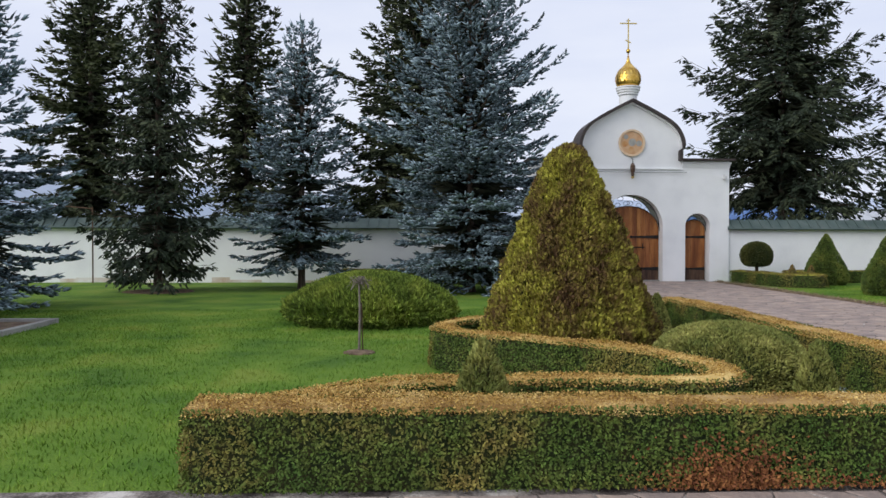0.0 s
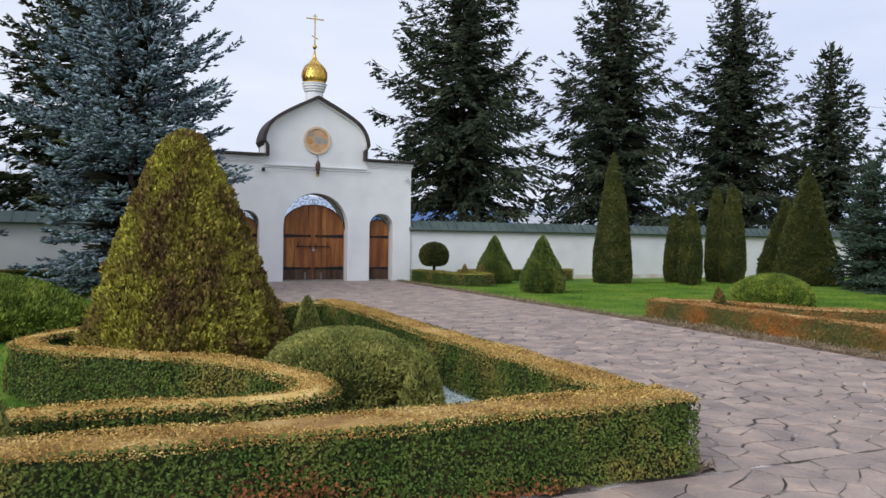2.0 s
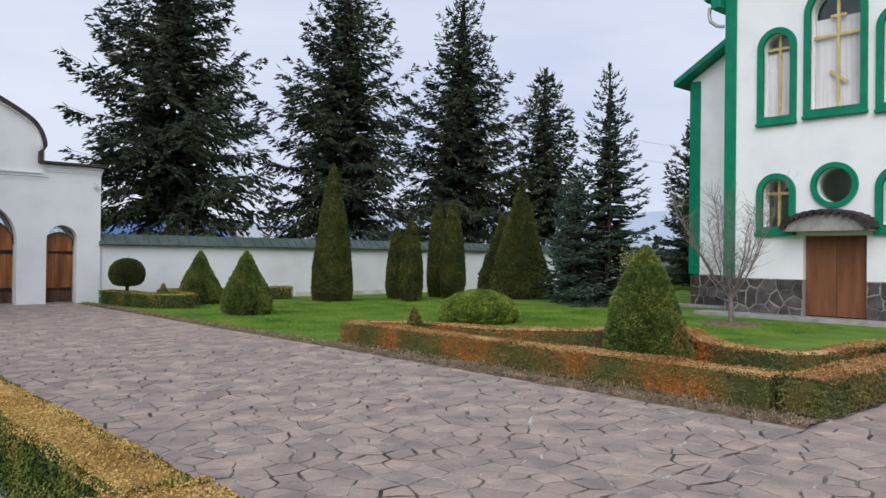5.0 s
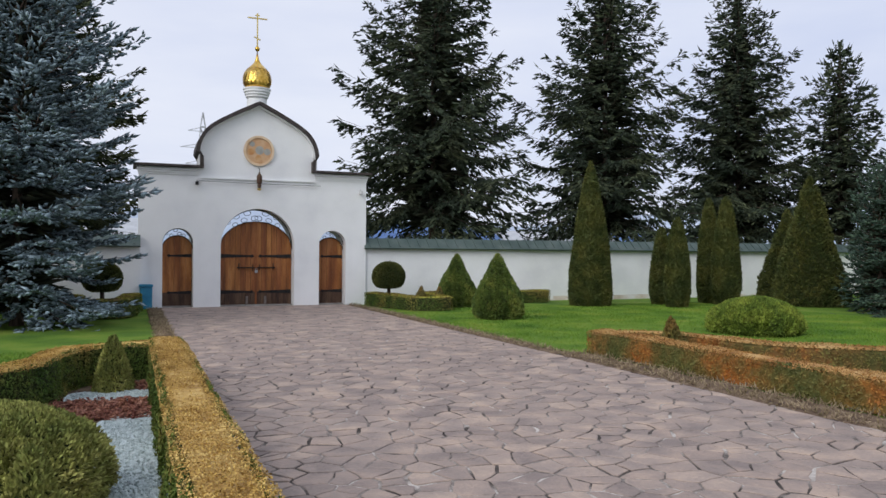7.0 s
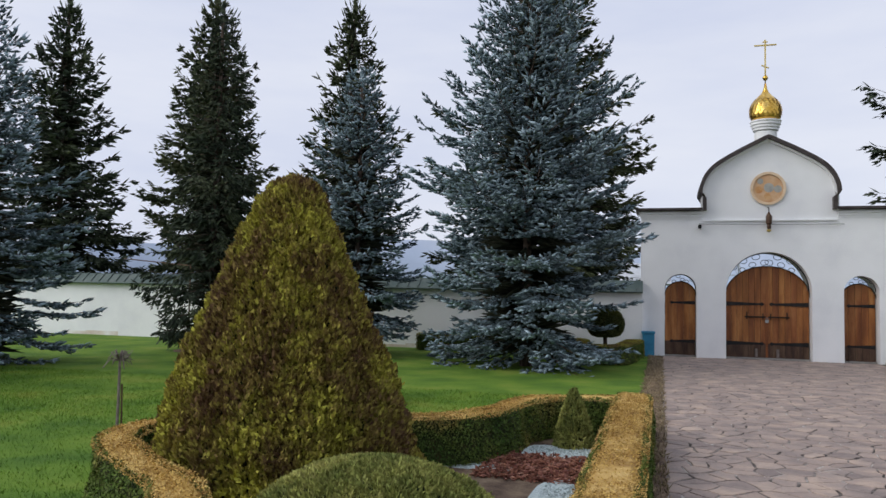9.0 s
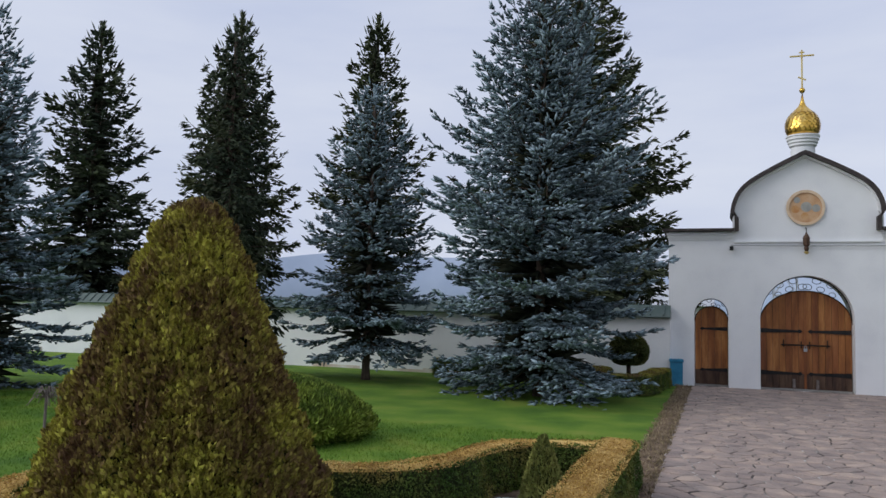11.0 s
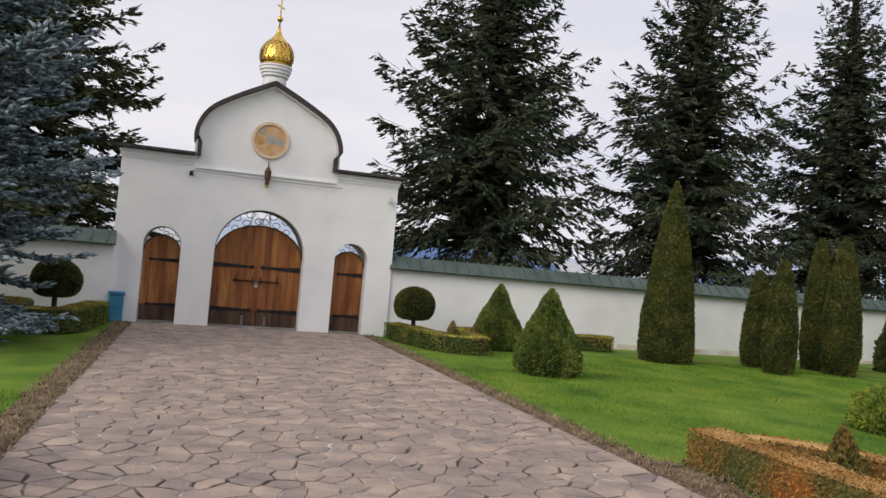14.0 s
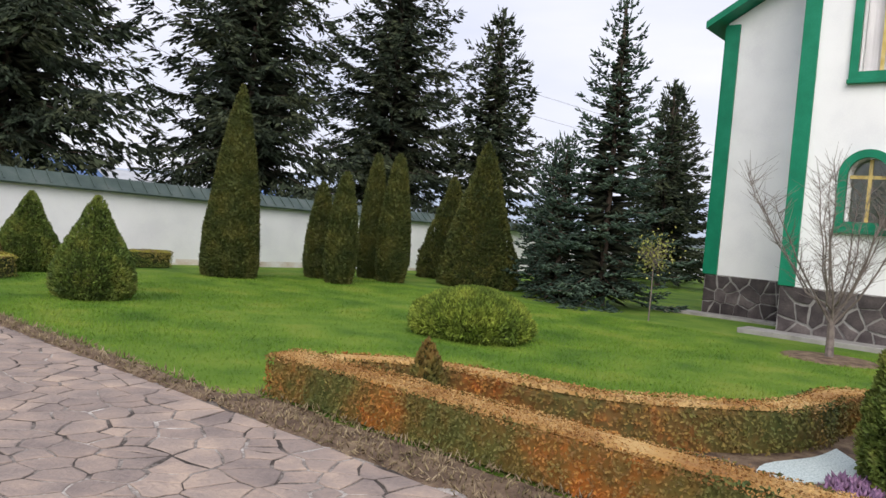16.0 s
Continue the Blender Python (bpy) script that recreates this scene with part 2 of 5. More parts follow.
M_CAMERA = material("pale_plastic", [(0.55, 0.55, 0.55), (0.6, 0.6, 0.6), (0.65, 0.65, 0.65)], 5, 0.5, 0.02, 30)


# ---- builders ----
def link_mesh(name, me, mat, parent=None, label="", kind="", smooth=False):
    me.materials.append(mat)
    if smooth:
        me.shade_smooth()
    ob = new(name, me)
    ob.parent = parent
    return tagged(ob, label, "", "", kind)


def part(name, bm, mat, parent=None, label="", smooth=False, kind=""):
    me = bpy.data.meshes.new(name)
    bmesh.ops.recalc_face_normals(bm, faces=bm.faces)
    bm.to_mesh(me)
    bm.free()
    return link_mesh(name, me, mat, parent, label, kind, smooth)


def arrays(name, v, f, mat, parent=None, label="", kind="", smooth=False):
    """A mesh from numpy arrays of places and of faces with one count of corners."""
    me = bpy.data.meshes.new(name)
    v, f = np.asarray(v, dtype=np.float32), np.asarray(f, dtype=np.int32)
    k = f.shape[1]
    me.vertices.add(len(v))
    me.vertices.foreach_set("co", v.ravel())
    me.loops.add(f.size)
    me.loops.foreach_set("vertex_index", f.ravel())
    me.polygons.add(len(f))
    me.polygons.foreach_set("loop_start", np.arange(0, f.size, k, dtype=np.int32))
    me.update(calc_edges=True)
    me.validate()
    return link_mesh(name, me, mat, parent, label, kind, smooth)


def thing(name, m, label, category, group="", kind=""):
    ob = new(name)
    ob.matrix_world = m
    ob.empty_display_size = 0.2
    return tagged(ob, label, category, group, kind)


def box(bm, x0, y0, z0, x1, y1, z1, bevel=0.0):
    r = bmesh.ops.create_cube(bm, size=1, matrix=Matrix.LocRotScale(((x0 + x1) / 2, (y0 + y1) / 2, (z0 + z1) / 2), None, (x1 - x0, y1 - y0, z1 - z0)))
    if bevel:
        ed = {e for v in r["verts"] for e in v.link_edges}
        bmesh.ops.bevel(bm, geom=list(ed), offset=bevel, segments=2, affect="EDGES", profile=0.6)
    return bm


def boxed(*a, bevel=0.0):
    return box(bmesh.new(), *a, bevel=bevel)


def lathe(profile, n=24, bm=None, cx=0, cy=0):
    bm = bm or bmesh.new()
    rings = [[bm.verts.new((cx + r * math.cos(2 * math.pi * i / n), cy + r * math.sin(2 * math.pi * i / n), z)) for i in range(n)] for r, z in profile]
    for a, b in zip(rings, rings[1:]):
        for i in range(n):
            bm.faces.new((a[i], a[(i + 1) % n], b[(i + 1) % n], b[i]))
    bm.faces.new(rings[0][::-1])
    bm.faces.new(rings[-1])
    return bm


def tube(bm, pts, r, n=6, r_end=None):
    """A round bar along a line of points."""
    pts = [Vector(p) for p in pts]
    rings = []
    for i, p in enumerate(pts):
        d = (pts[min(i + 1, len(pts) - 1)] - pts[max(i - 1, 0)]).normalized()
        a = d.orthogonal().normalized() if i == 0 else (a - d * a.dot(d)).normalized()
        b = d.cross(a)
        q = r + ((r_end if r_end is not None else r) - r) * i / max(1, len(pts) - 1)
        rings.append([bm.verts.new(p + (a * math.cos(2 * math.pi * k / n) + b * math.sin(2 * math.pi * k / n)) * q) for k in range(n)])
    for s, t in zip(rings, rings[1:]):
        for k in range(n):
            bm.faces.new((s[k], s[(k + 1) % n], t[(k + 1) % n], t[k]))
    bm.faces.new(rings[0][::-1])
    bm.faces.new(rings[-1])
    return bm


def slab(outline, holes, thick, place):
    """A plate cut from an outline with holes in (u, v), thick along w; place maps (u, v, w) to the world."""
    from mathutils.geometry import tessellate_polygon
    loops = [outline, *holes]
    flat = [p for lp in loops for p in lp]
    tris = tessellate_polygon([[Vector((u, v, 0)) for u, v in lp] for lp in loops])
    bm = bmesh.new()
    a = [bm.verts.new(place(u, v, 0)) for u, v in flat]
    b = [bm.verts.new(place(u, v, thick)) for u, v in flat]
    for t in tris:
        if len(set(t)) == 3:
            for vs in ([a[i] for i in t], [b[i] for i in reversed(t)]):
                try:
                    bm.faces.new(vs)
                except ValueError:
                    pass
    k = 0
    for lp in loops:
        for i in range(len(lp)):
            p, q = k + i, k + (i + 1) % len(lp)
            bm.faces.new((a[p], a[q], b[q], b[p]))
        k += len(lp)
    return bm


def arch(u, half, v0, spring, rise=None, n=18):
    """An arched opening's outline, from the foot on one side to the foot on the other."""
    rise = half if rise is None else rise
    pts = [(u - half, v0)]
    pts += [(u - half * math.cos(math.pi * i / n), spring + rise * math.sin(math.pi * i / n)) for i in range(n + 1)]
    return pts + [(u + half, v0)]


RNG = np.random.default_rng(7)


def unit(a):
    return a / np.maximum(np.linalg.norm(a, axis=1, keepdims=True), 1e-9)


def sprigs(p, d, length, width, flat=1.0):
    """Slim needle-clad twigs: three-sided spindles from p along d."""
    n = len(p)
    d = unit(d)
    s = unit(np.cross(d, unit(RNG.normal(size=(n, 3)))))
    t = np.cross(d, s)
    length, width = np.broadcast_to(length, n)[:, None], np.broadcast_to(width, n)[:, None]
    v = np.empty((n, 5, 3))
    v[:, 0] = p
    for k in range(3):
        a = 2 * math.pi * k / 3
        v[:, 1 + k] = p + d * length * 0.42 + (s * math.cos(a) + t * math.sin(a) * flat) * width * 0.5
    v[:, 4] = p + d * length
    f = np.array([(0, 2, 1), (0, 3, 2), (0, 1, 3), (4, 1, 2), (4, 2, 3), (4, 3, 1)])
    return v.reshape(-1, 3), (f[None] + 5 * np.arange(n)[:, None, None]).reshape(-1, 3)


def leaves(p, nrm, size):
    """Small folded leaves that face roughly along nrm."""
    n = len(p)
    nrm = unit(nrm + RNG.normal(size=(n, 3)) * 0.55)
    a = unit(np.cross(nrm, unit(RNG.normal(size=(n, 3)))))
    b = np.cross(nrm, a)
    s = (size * RNG.uniform(0.6, 1.3, n))[:, None]
    v = np.empty((n, 4, 3))
    v[:, 0], v[:, 2] = p - a * s, p + a * s
    v[:, 1], v[:, 3] = p + b * s * 0.55 + nrm * s * 0.3, p - b * s * 0.55 + nrm * s * 0.3
    f = np.array([(0, 1, 2), (0, 2, 3)])
    return v.reshape(-1, 3), (f[None] + 4 * np.arange(n)[:, None, None]).reshape(-1, 3)


def sprays(p, d, length, width):
    """Small folded scale-leaf sprays from p along d."""
    n = len(p)
    d = unit(d)
    a = unit(np.cross(d, unit(RNG.normal(size=(n, 3)))))
    b = np.cross(d, a)
    length, width = np.broadcast_to(length, n)[:, None], np.broadcast_to(width, n)[:, None]
    v = np.empty((n, 4, 3))
    v[:, 0], v[:, 2] = p, p + d * length
    v[:, 1] = p + d * length * 0.55 + a * width * 0.55 + b * width * 0.25
    v[:, 3] = p + d * length * 0.55 - a * width * 0.55 + b * width * 0.25
    f = np.array([(0, 1, 2), (0, 2, 3)])
    return v.reshape(-1, 3), (f[None] + 4 * np.arange(n)[:, None, None]).reshape(-1, 3)


def spruce(x, y, h, r, mat, label, seed, base=0.5, tier=0.34, limbs=6, shoot=0.15, thick=0.05, hang=0.0, lift=1.0, taper=0.9, skirt=0.85, lobe=0.14, far=False):
    """A conifer: tapered trunk, tiers of boughs that sag and turn up at the tip, side branches on them and needle-clad shoots on those."""
    global RNG
    RNG = np.random.default_rng(seed)
    root = thing("spruce_tree", pose(x, y, 0), label, "tree", "conifers along the wall")
    bm = bmesh.new()
    lean = RNG.uniform(-0.008, 0.008, 2) * h
    tube(bm, [(0, 0, -0.1), (0, 0, 0.25), (lean[0] * 0.3, lean[1] * 0.3, h * 0.4), (lean[0], lean[1], h * 0.97), (lean[0], lean[1], h * 1.02)], 0.012 * h + 0.05, 9, 0.006)
    part("trunk", bm, M_BARK, root)
    # boughs, tier by tier
    nt = max(6, int((h - base) / tier))
    ut = (np.arange(nt) + RNG.uniform(-0.25, 0.25, nt)) / nt
    k = np.repeat(np.arange(nt), limbs)
    nb = len(k)
    u = np.clip(ut[k] + RNG.normal(0, 0.22, nb) / nt, 0, 0.992)
    z = base + u * (h - base)
    az = np.tile(np.arange(limbs), nt) * 2 * math.pi / limbs + RNG.uniform(0, 6.28, nt)[k] + RNG.normal(0, 0.25, nb)
    ln = r * (1 - u) ** taper * RNG.uniform(0.7, 1.08, nb) * (1 + lobe * np.sin(az * 2 + z * 1.1 + seed) + lobe * np.sin(az * 3 - z * 1.9))
    ln = ln * np.clip(skirt + u * 1.6, 0, 1) + 0.08
    e = np.radians(-14 + 58 * u ** 0.9 + RNG.normal(0, 5, nb)) * lift
    dh = np.stack([np.cos(az), np.sin(az)], 1)

    def along(i, s):
        out = ln[i] * s
        q = np.empty((len(i), 3))
        q[:, :2] = dh[i] * out[:, None] + (z[i] / h)[:, None] * lean
        q[:, 2] = z[i] + np.tan(e[i]) * out - 0.3 * ln[i] * s * s * (1 - u[i]) + 0.26 * ln[i] * s ** 3.5
        return q

    up = np.array([0, 0, 1.0])
    # side branches on each bough
    cnt = np.maximum(3, (ln * 0.85 / (shoot * 0.62)).astype(int)) * 2
    i = np.repeat(np.arange(nb), cnt)
    s = np.clip(0.12 + 0.88 * RNG.uniform(0, 1, len(i)) ** 0.8, 0, 1)
    p = along(i, s)
    fwd = unit(along(i, s + 0.04) - p)
    side = unit(np.cross(fwd, up[None].repeat(len(i), 0))) * RNG.choice([-1.0, 1.0], len(i))[:, None]
    bl = (0.42 * ln[i] * (1.02 - s) ** 0.75 * np.clip(s * 3, 0.3, 1) + shoot * 0.5) * RNG.uniform(0.65, 1.15, len(i))
    bd = unit(fwd * RNG.uniform(0.5, 0.9, (len(i), 1)) + side * RNG.uniform(0.5, 0.95, (len(i), 1)) - up * (RNG.uniform(0.0, 0.5, len(i)) * (0.25 + hang))[:, None])
    # shoots on each side branch
    c2 = np.maximum(2, (bl / (shoot * 0.5)).astype(int)) * (2 if far else 1)
    j = np.repeat(np.arange(len(i)), c2)
    w = RNG.uniform(0.05, 1.0, len(j))
    q = p[j] + bd[j] * (bl[j] * w)[:, None]
    q[:, 2] -= hang * 0.4 * bl[j] * w * w
    across = unit(np.cross(bd[j], up[None].repeat(len(j), 0))) * RNG.choice([-1.0, 1.0], len(j))[:, None]
    d = bd[j] + across * RNG.uniform(0.1, 0.95, (len(j), 1)) + up * RNG.normal(0.12 - hang * 0.75, 0.25, len(j))[:, None]
    sl = shoot * RNG.uniform(0.6, 1.3, len(j)) * np.clip(0.5 + 1.6 * (1 - u[i][j]), 0.5, 1)
    v1, f1 = (sprays if far else sprigs)(q, d, sl, thick * RNG.uniform(0.75, 1.25, len(j)))
    # the leader and the bough tips
    n = int(30 + 8 * h)
    lz = h * (1.02 - 0.07 * RNG.uniform(0, 1, n) ** 1.4)
    la = RNG.uniform(0, 6.28, n)
    v2, f2 = sprigs(np.column_stack([np.full(n, lean[0]), np.full(n, lean[1]), lz]), np.column_stack([np.cos(la), np.sin(la), np.full(n, 1.3)]), shoot * RNG.uniform(0.5, 1.0, n), thick * 0.6)
    tip = along(np.arange(nb), np.full(nb, 0.94))
    td = unit(along(np.arange(nb), np.full(nb, 1.0)) - tip) + up * 0.25
    v3, f3 = sprigs(tip, td, shoot * 1.5, thick * 0.8)
    arrays("crown", np.concatenate([v1, v2, v3]), np.concatenate([f1, f2 + len(v1), f3 + len(v1) + len(v2)]), mat, root, kind="stuff")
    # dead inner twigs round the trunk, painted near black as the crown's inner shade
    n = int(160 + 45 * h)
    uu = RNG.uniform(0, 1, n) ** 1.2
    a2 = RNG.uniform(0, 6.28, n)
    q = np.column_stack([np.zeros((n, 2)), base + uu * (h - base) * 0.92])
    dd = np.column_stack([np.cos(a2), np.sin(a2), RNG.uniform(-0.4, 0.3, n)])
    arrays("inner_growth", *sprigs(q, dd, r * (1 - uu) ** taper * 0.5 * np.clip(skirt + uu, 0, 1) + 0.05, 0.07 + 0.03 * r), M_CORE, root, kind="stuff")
    # bough wood
    sv = np.array([0.0, 0.35, 0.7, 1.0])
    large = np.where(ln > 0.5)[0]
    vs, fs = [], []
    for a, b in zip(sv, sv[1:]):
        p0, p1 = along(large, np.full(len(large), a)), along(large, np.full(len(large), b))
        vv, ff = sprigs(p0, p1 - p0, np.linalg.norm(p1 - p0, axis=1) * 1.15, 0.04 * (1.2 - a))
        fs.append(ff + sum(len(t) for t in vs))
        vs.append(vv)
    arrays("limb_wood", np.concatenate(vs), np.concatenate(fs), M_BARK, root, kind="stuff")
    return root


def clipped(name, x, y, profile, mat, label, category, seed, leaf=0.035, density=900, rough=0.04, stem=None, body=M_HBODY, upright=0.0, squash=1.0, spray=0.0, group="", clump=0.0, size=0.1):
    """A clipped evergreen: a dense inside and a coat of leaves or sprays over a turned shape."""
    global RNG
    RNG = np.random.default_rng(seed)
    root = thing(name, pose(x, y, 0), label, category, group)
    pr = np.array(profile, dtype=float)
    seg = np.linalg.norm(np.diff(pr, axis=0), axis=1)
    area = seg * (pr[1:, 0] + pr[:-1, 0]) * math.pi
    area = np.where(pr[1:, 1] <= 0.0, 0.0, area)
    n = int(area.sum() * density)
    i = RNG.choice(len(seg), n, p=area / area.sum())
    w = RNG.uniform(0, 1, n)
    rr, zz = pr[i, 0] + (pr[i + 1, 0] - pr[i, 0]) * w, pr[i, 1] + (pr[i + 1, 1] - pr[i, 1]) * w
    az = RNG.uniform(0, 2 * math.pi, n)
    lump = 1 + rough * (np.sin(az * 3 + zz * 2.3 + seed) + np.sin(az * 7 - zz * 5 + seed * 2) * 0.7 + np.sin(az * 13 + zz * 11) * 0.5) + RNG.normal(0, rough * 0.5, n)
    if clump:
        # tufts with recessed gaps between them, in staggered cells over the surface
        zw = (zz + 0.45 * size * np.sin(az * 5 + seed) + 0.35 * size * np.sin(az * 13 + zz * 9)) / (size * 1.5)
        row = np.floor(zw)
        col = (az + 0.3 * size * np.sin(zz * 17 + az * 6)) * np.maximum(np.interp((row + 0.5) * size * 1.5, pr[:, 1], pr[:, 0]), 0.05) / size + 2.4 * np.sin(row * 2.7)
        fz, fa = zw - row - 0.5, col - np.floor(col) - 0.5
        cell = np.sin(row * 12.9898 + np.floor(col) * 78.233 + seed) * 43758.5453
        cell = cell - np.floor(cell)
        lump = lump + clump / np.maximum(rr, 0.12) * (0.9 * (cell - 0.5) - 3.0 * np.clip(fz * fz + fa * fa - 0.08, 0, 0.4))
    t = np.diff(pr, axis=0)[i]
    nr, nz = t[:, 1], -t[:, 0]
    sgn = 1.0
    nrm = unit(np.stack([np.cos(az) * nr * sgn, np.sin(az) * nr * sgn * squash, nz * sgn], 1))
    p = np.stack([np.cos(az) * rr * lump, np.sin(az) * rr * lump * squash, zz * (0.985 + 0.015 * lump)], 1)
    if spray:
        d = nrm * (1 - upright) + np.array([0, 0, upright]) + RNG.normal(0, 0.28, (n, 3))
        v, f = sprays(p - unit(d) * spray * 0.5, d, spray * RNG.uniform(0.6, 1.3, n), leaf * RNG.uniform(0.8, 1.4, n))
    else:
        v, f = leaves(p, nrm + np.array([0, 0, upright]), leaf)
    # inner body; its default colour has the shade behind the foliage painted in
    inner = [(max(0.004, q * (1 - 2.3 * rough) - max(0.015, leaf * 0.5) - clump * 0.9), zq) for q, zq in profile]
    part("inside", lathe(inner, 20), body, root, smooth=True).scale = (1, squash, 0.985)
    arrays("foliage", v, f, mat, root, kind="stuff")
    if stem:
        part("stem", tube(bmesh.new(), [(0, 0, -0.05), (0.01, 0, stem * 0.5), (0, 0.01, stem)], 0.055, 8), M_BARK, root)
    return root


def smooth_line(pts, n=8):
    pts = [Vector(p) for p in pts]
    out = []
    for i in range(len(pts) - 1):
        a, b, c, d = pts[max(i - 1, 0)], pts[i], pts[i + 1], pts[min(i + 2, len(pts) - 1)]
        for k in range(n):
            t = k / n
            out.append(0.5 * ((2 * b) + (c - a) * t + (2 * a - 5 * b + 4 * c - d) * t * t + (3 * b - 3 * c + d - a) * t ** 3))
    return out + [pts[-1]]


def hedge(pts, w, h, side_mat, top_mat, label, seed, density=6000, leaf=0.0128, group="low hedges round the beds"):
    """A low clipped hedge along a line: a dense inside, leafy sides and a clipped top."""
    global RNG
    RNG = np.random.default_rng(seed)
    root = thing("hedge", pose(0, 0, 0), label, "hedge", group)
    P = np.array([(p[0], p[1]) for p in pts], dtype=float)
    T = np.gradient(P, axis=0)
    T = T / np.maximum(np.linalg.norm(T, axis=1, keepdims=True), 1e-9)
    N = np.stack([-T[:, 1], T[:, 0]], 1)
    bm = bmesh.new()
    hw, c = w / 2 - 0.05, 0.05
    sec = [(-hw, 0), (-hw, h - c - 0.02), (-hw + c, h - 0.02), (hw - c, h - 0.02), (hw, h - c - 0.02), (hw, 0)]
    rings = [[bm.verts.new((*(P[i] + N[i] * o + (T[i] * 0.03 if i == 0 else -T[i] * 0.03 if i == len(P) - 1 else 0)), z)) for o, z in sec] for i in range(len(P))]
    for a, b in zip(rings, rings[1:]):
        for k in range(len(sec) - 1):
            bm.faces.new((a[k], a[k + 1], b[k + 1], b[k]))
    bm.faces.new(rings[0])
    bm.faces.new(rings[-1][::-1])
    # except in scorched hedges, the body is coloured dark as shade behind leaves
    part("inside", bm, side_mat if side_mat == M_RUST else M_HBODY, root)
    bm = bmesh.new()
    rings = [[bm.verts.new((*(P[i] + N[i] * o), z)) for o, z in ((-hw + 0.01, h - 0.03), (-hw + c, h - 0.008), (hw - c, h - 0.008), (hw - 0.01, h - 0.03))] for i in range(len(P))]
    for a, b in zip(rings, rings[1:]):
        for k in range(3):
            bm.faces.new((a[k], a[k + 1], b[k + 1], b[k]))
    part("clipped_top", bm, top_mat, root)
    seg = np.linalg.norm(np.diff(P, axis=0), axis=1)
    cum = np.concatenate([[0], np.cumsum(seg)])

    def at(s):
        return (np.stack([np.interp(s, cum, P[:, 0]), np.interp(s, cum, P[:, 1])], 1),
                unit(np.stack([np.interp(s, cum, N[:, 0]), np.interp(s, cum, N[:, 1])], 1)))

    L = cum[-1]
    n = int(L * h * 2 * density)
    s = RNG.uniform(0, L, n)
    c0, nn = at(s)
    sg = RNG.choice([-1.0, 1.0], n)
    z = RNG.uniform(0.015, h, n)
    wob = 0.012 * np.sin(s * 9 + z * 7) + 0.012 * np.sin(s * 3.7 - z * 12) + RNG.normal(0, 0.009, n)
    o = sg * (w / 2 + wob - 0.02 * np.clip((z - h + 0.06) / 0.06, 0, 1) + 0.03 * (0.5 - z / h))
    ps = np.concatenate([c0 + nn * o[:, None], z[:, None]], 1)
    ns = np.concatenate([nn * sg[:, None], np.full((n, 1), 0.25)], 1)
    m = int(w * h * density)
    for end, sgn in ((0, -1.0), (L, 1.0)):
        ce, ne = at(np.full(m, float(end)))
        te = np.stack([ne[:, 1], -ne[:, 0]], 1)
        zz = RNG.uniform(0.015, h, m)
        pe = np.concatenate([ce + ne * RNG.uniform(-w / 2, w / 2, m)[:, None] + te * (sgn * 0.01 + RNG.normal(0, 0.01, m))[:, None], zz[:, None]], 1)
        ps, ns = np.concatenate([ps, pe]), np.concatenate([ns, np.concatenate([te * sgn, np.full((m, 1), 0.25)], 1)])
    arrays("side_leaves", *leaves(ps, ns, leaf), side_mat, root, kind="stuff")
    n = int(L * w * density * 1.6)
    s = RNG.uniform(-0.02, L + 0.02, n)
    c0, nn = at(s)
    o = RNG.uniform(-w / 2 - 0.015, w / 2 + 0.015, n)
    z = h + 0.008 * np.sin(s * 5 + o * 9) + 0.012 * np.sin(s * 1.3) + RNG.normal(0, 0.008, n) - 0.03 * np.clip((np.abs(o) - w / 2 + 0.05) / 0.05, 0, 1)
    arrays("top_leaves", *leaves(np.concatenate([c0 + nn * o[:, None], z[:, None]], 1), np.tile((0, 0, 1.0), (n, 1)), leaf * 0.68), top_mat, root, "bleached tan clipped top", "stuff")
    return root


# ---- ground, paving, walls ----
GX = 4.59          # the gate's middle
GY = 27.0          # the gate's front


def sheet(name, x0, y0, x1, y1, z, mat, nx, ny, rough, label, category="ground"):
    xs, ys = np.linspace(x0, x1, nx + 1), np.linspace(y0, y1, ny + 1)
    g = np.stack(np.meshgrid(xs, ys), -1).reshape(-1, 2)
    zz = z + rough * (np.sin(g[:, 0] * 1.3 + g[:, 1] * 0.7) + np.sin(g[:, 0] * 0.37 - g[:, 1] * 0.9)) * 0.5
    a = np.arange(nx)[None] + (nx + 1) * np.arange(ny)[:, None]
    f = np.stack([a, a + 1, a + nx + 2, a + nx + 1], -1).reshape(-1, 4)
    ob = arrays(name, np.column_stack([g, zz]), f, mat)
    return tagged(ob, label, category, kind="structure")


sheet("ground", -2500, -2500, 2500, 2500, -0.12, M_FIELD, 40, 40, 0.0, "green open land reaching the horizon")
sheet("lawn_west", -40, 5.6, 1.5, 26.8, -0.012, M_LAWN, 90, 50, 0.012, "short green lawn west of the drive", "lawn")
sheet("lawn_east", 7.5, 5.6, 60, 27.2, -0.012, M_LAWN, 90, 60, 0.012, "short green lawn east of the drive", "lawn")
sheet("lawn_south_east", 18, -20, 60, 5.6, -0.012, M_LAWN, 40, 40, 0.012, "short green lawn beside the church", "lawn")
sheet("lawn_far_west", -40, -20, -9.5, 5.6, -0.012, M_LAWN, 40, 40, 0.012, "short green lawn beside the house", "lawn")
bed_mortar = sheet("paving", -9.5, -14, 18, 5.6, -0.008, M_MORTAR, 6, 6, 0.0, "crazy paving of irregular grey and pink stones", "paving")
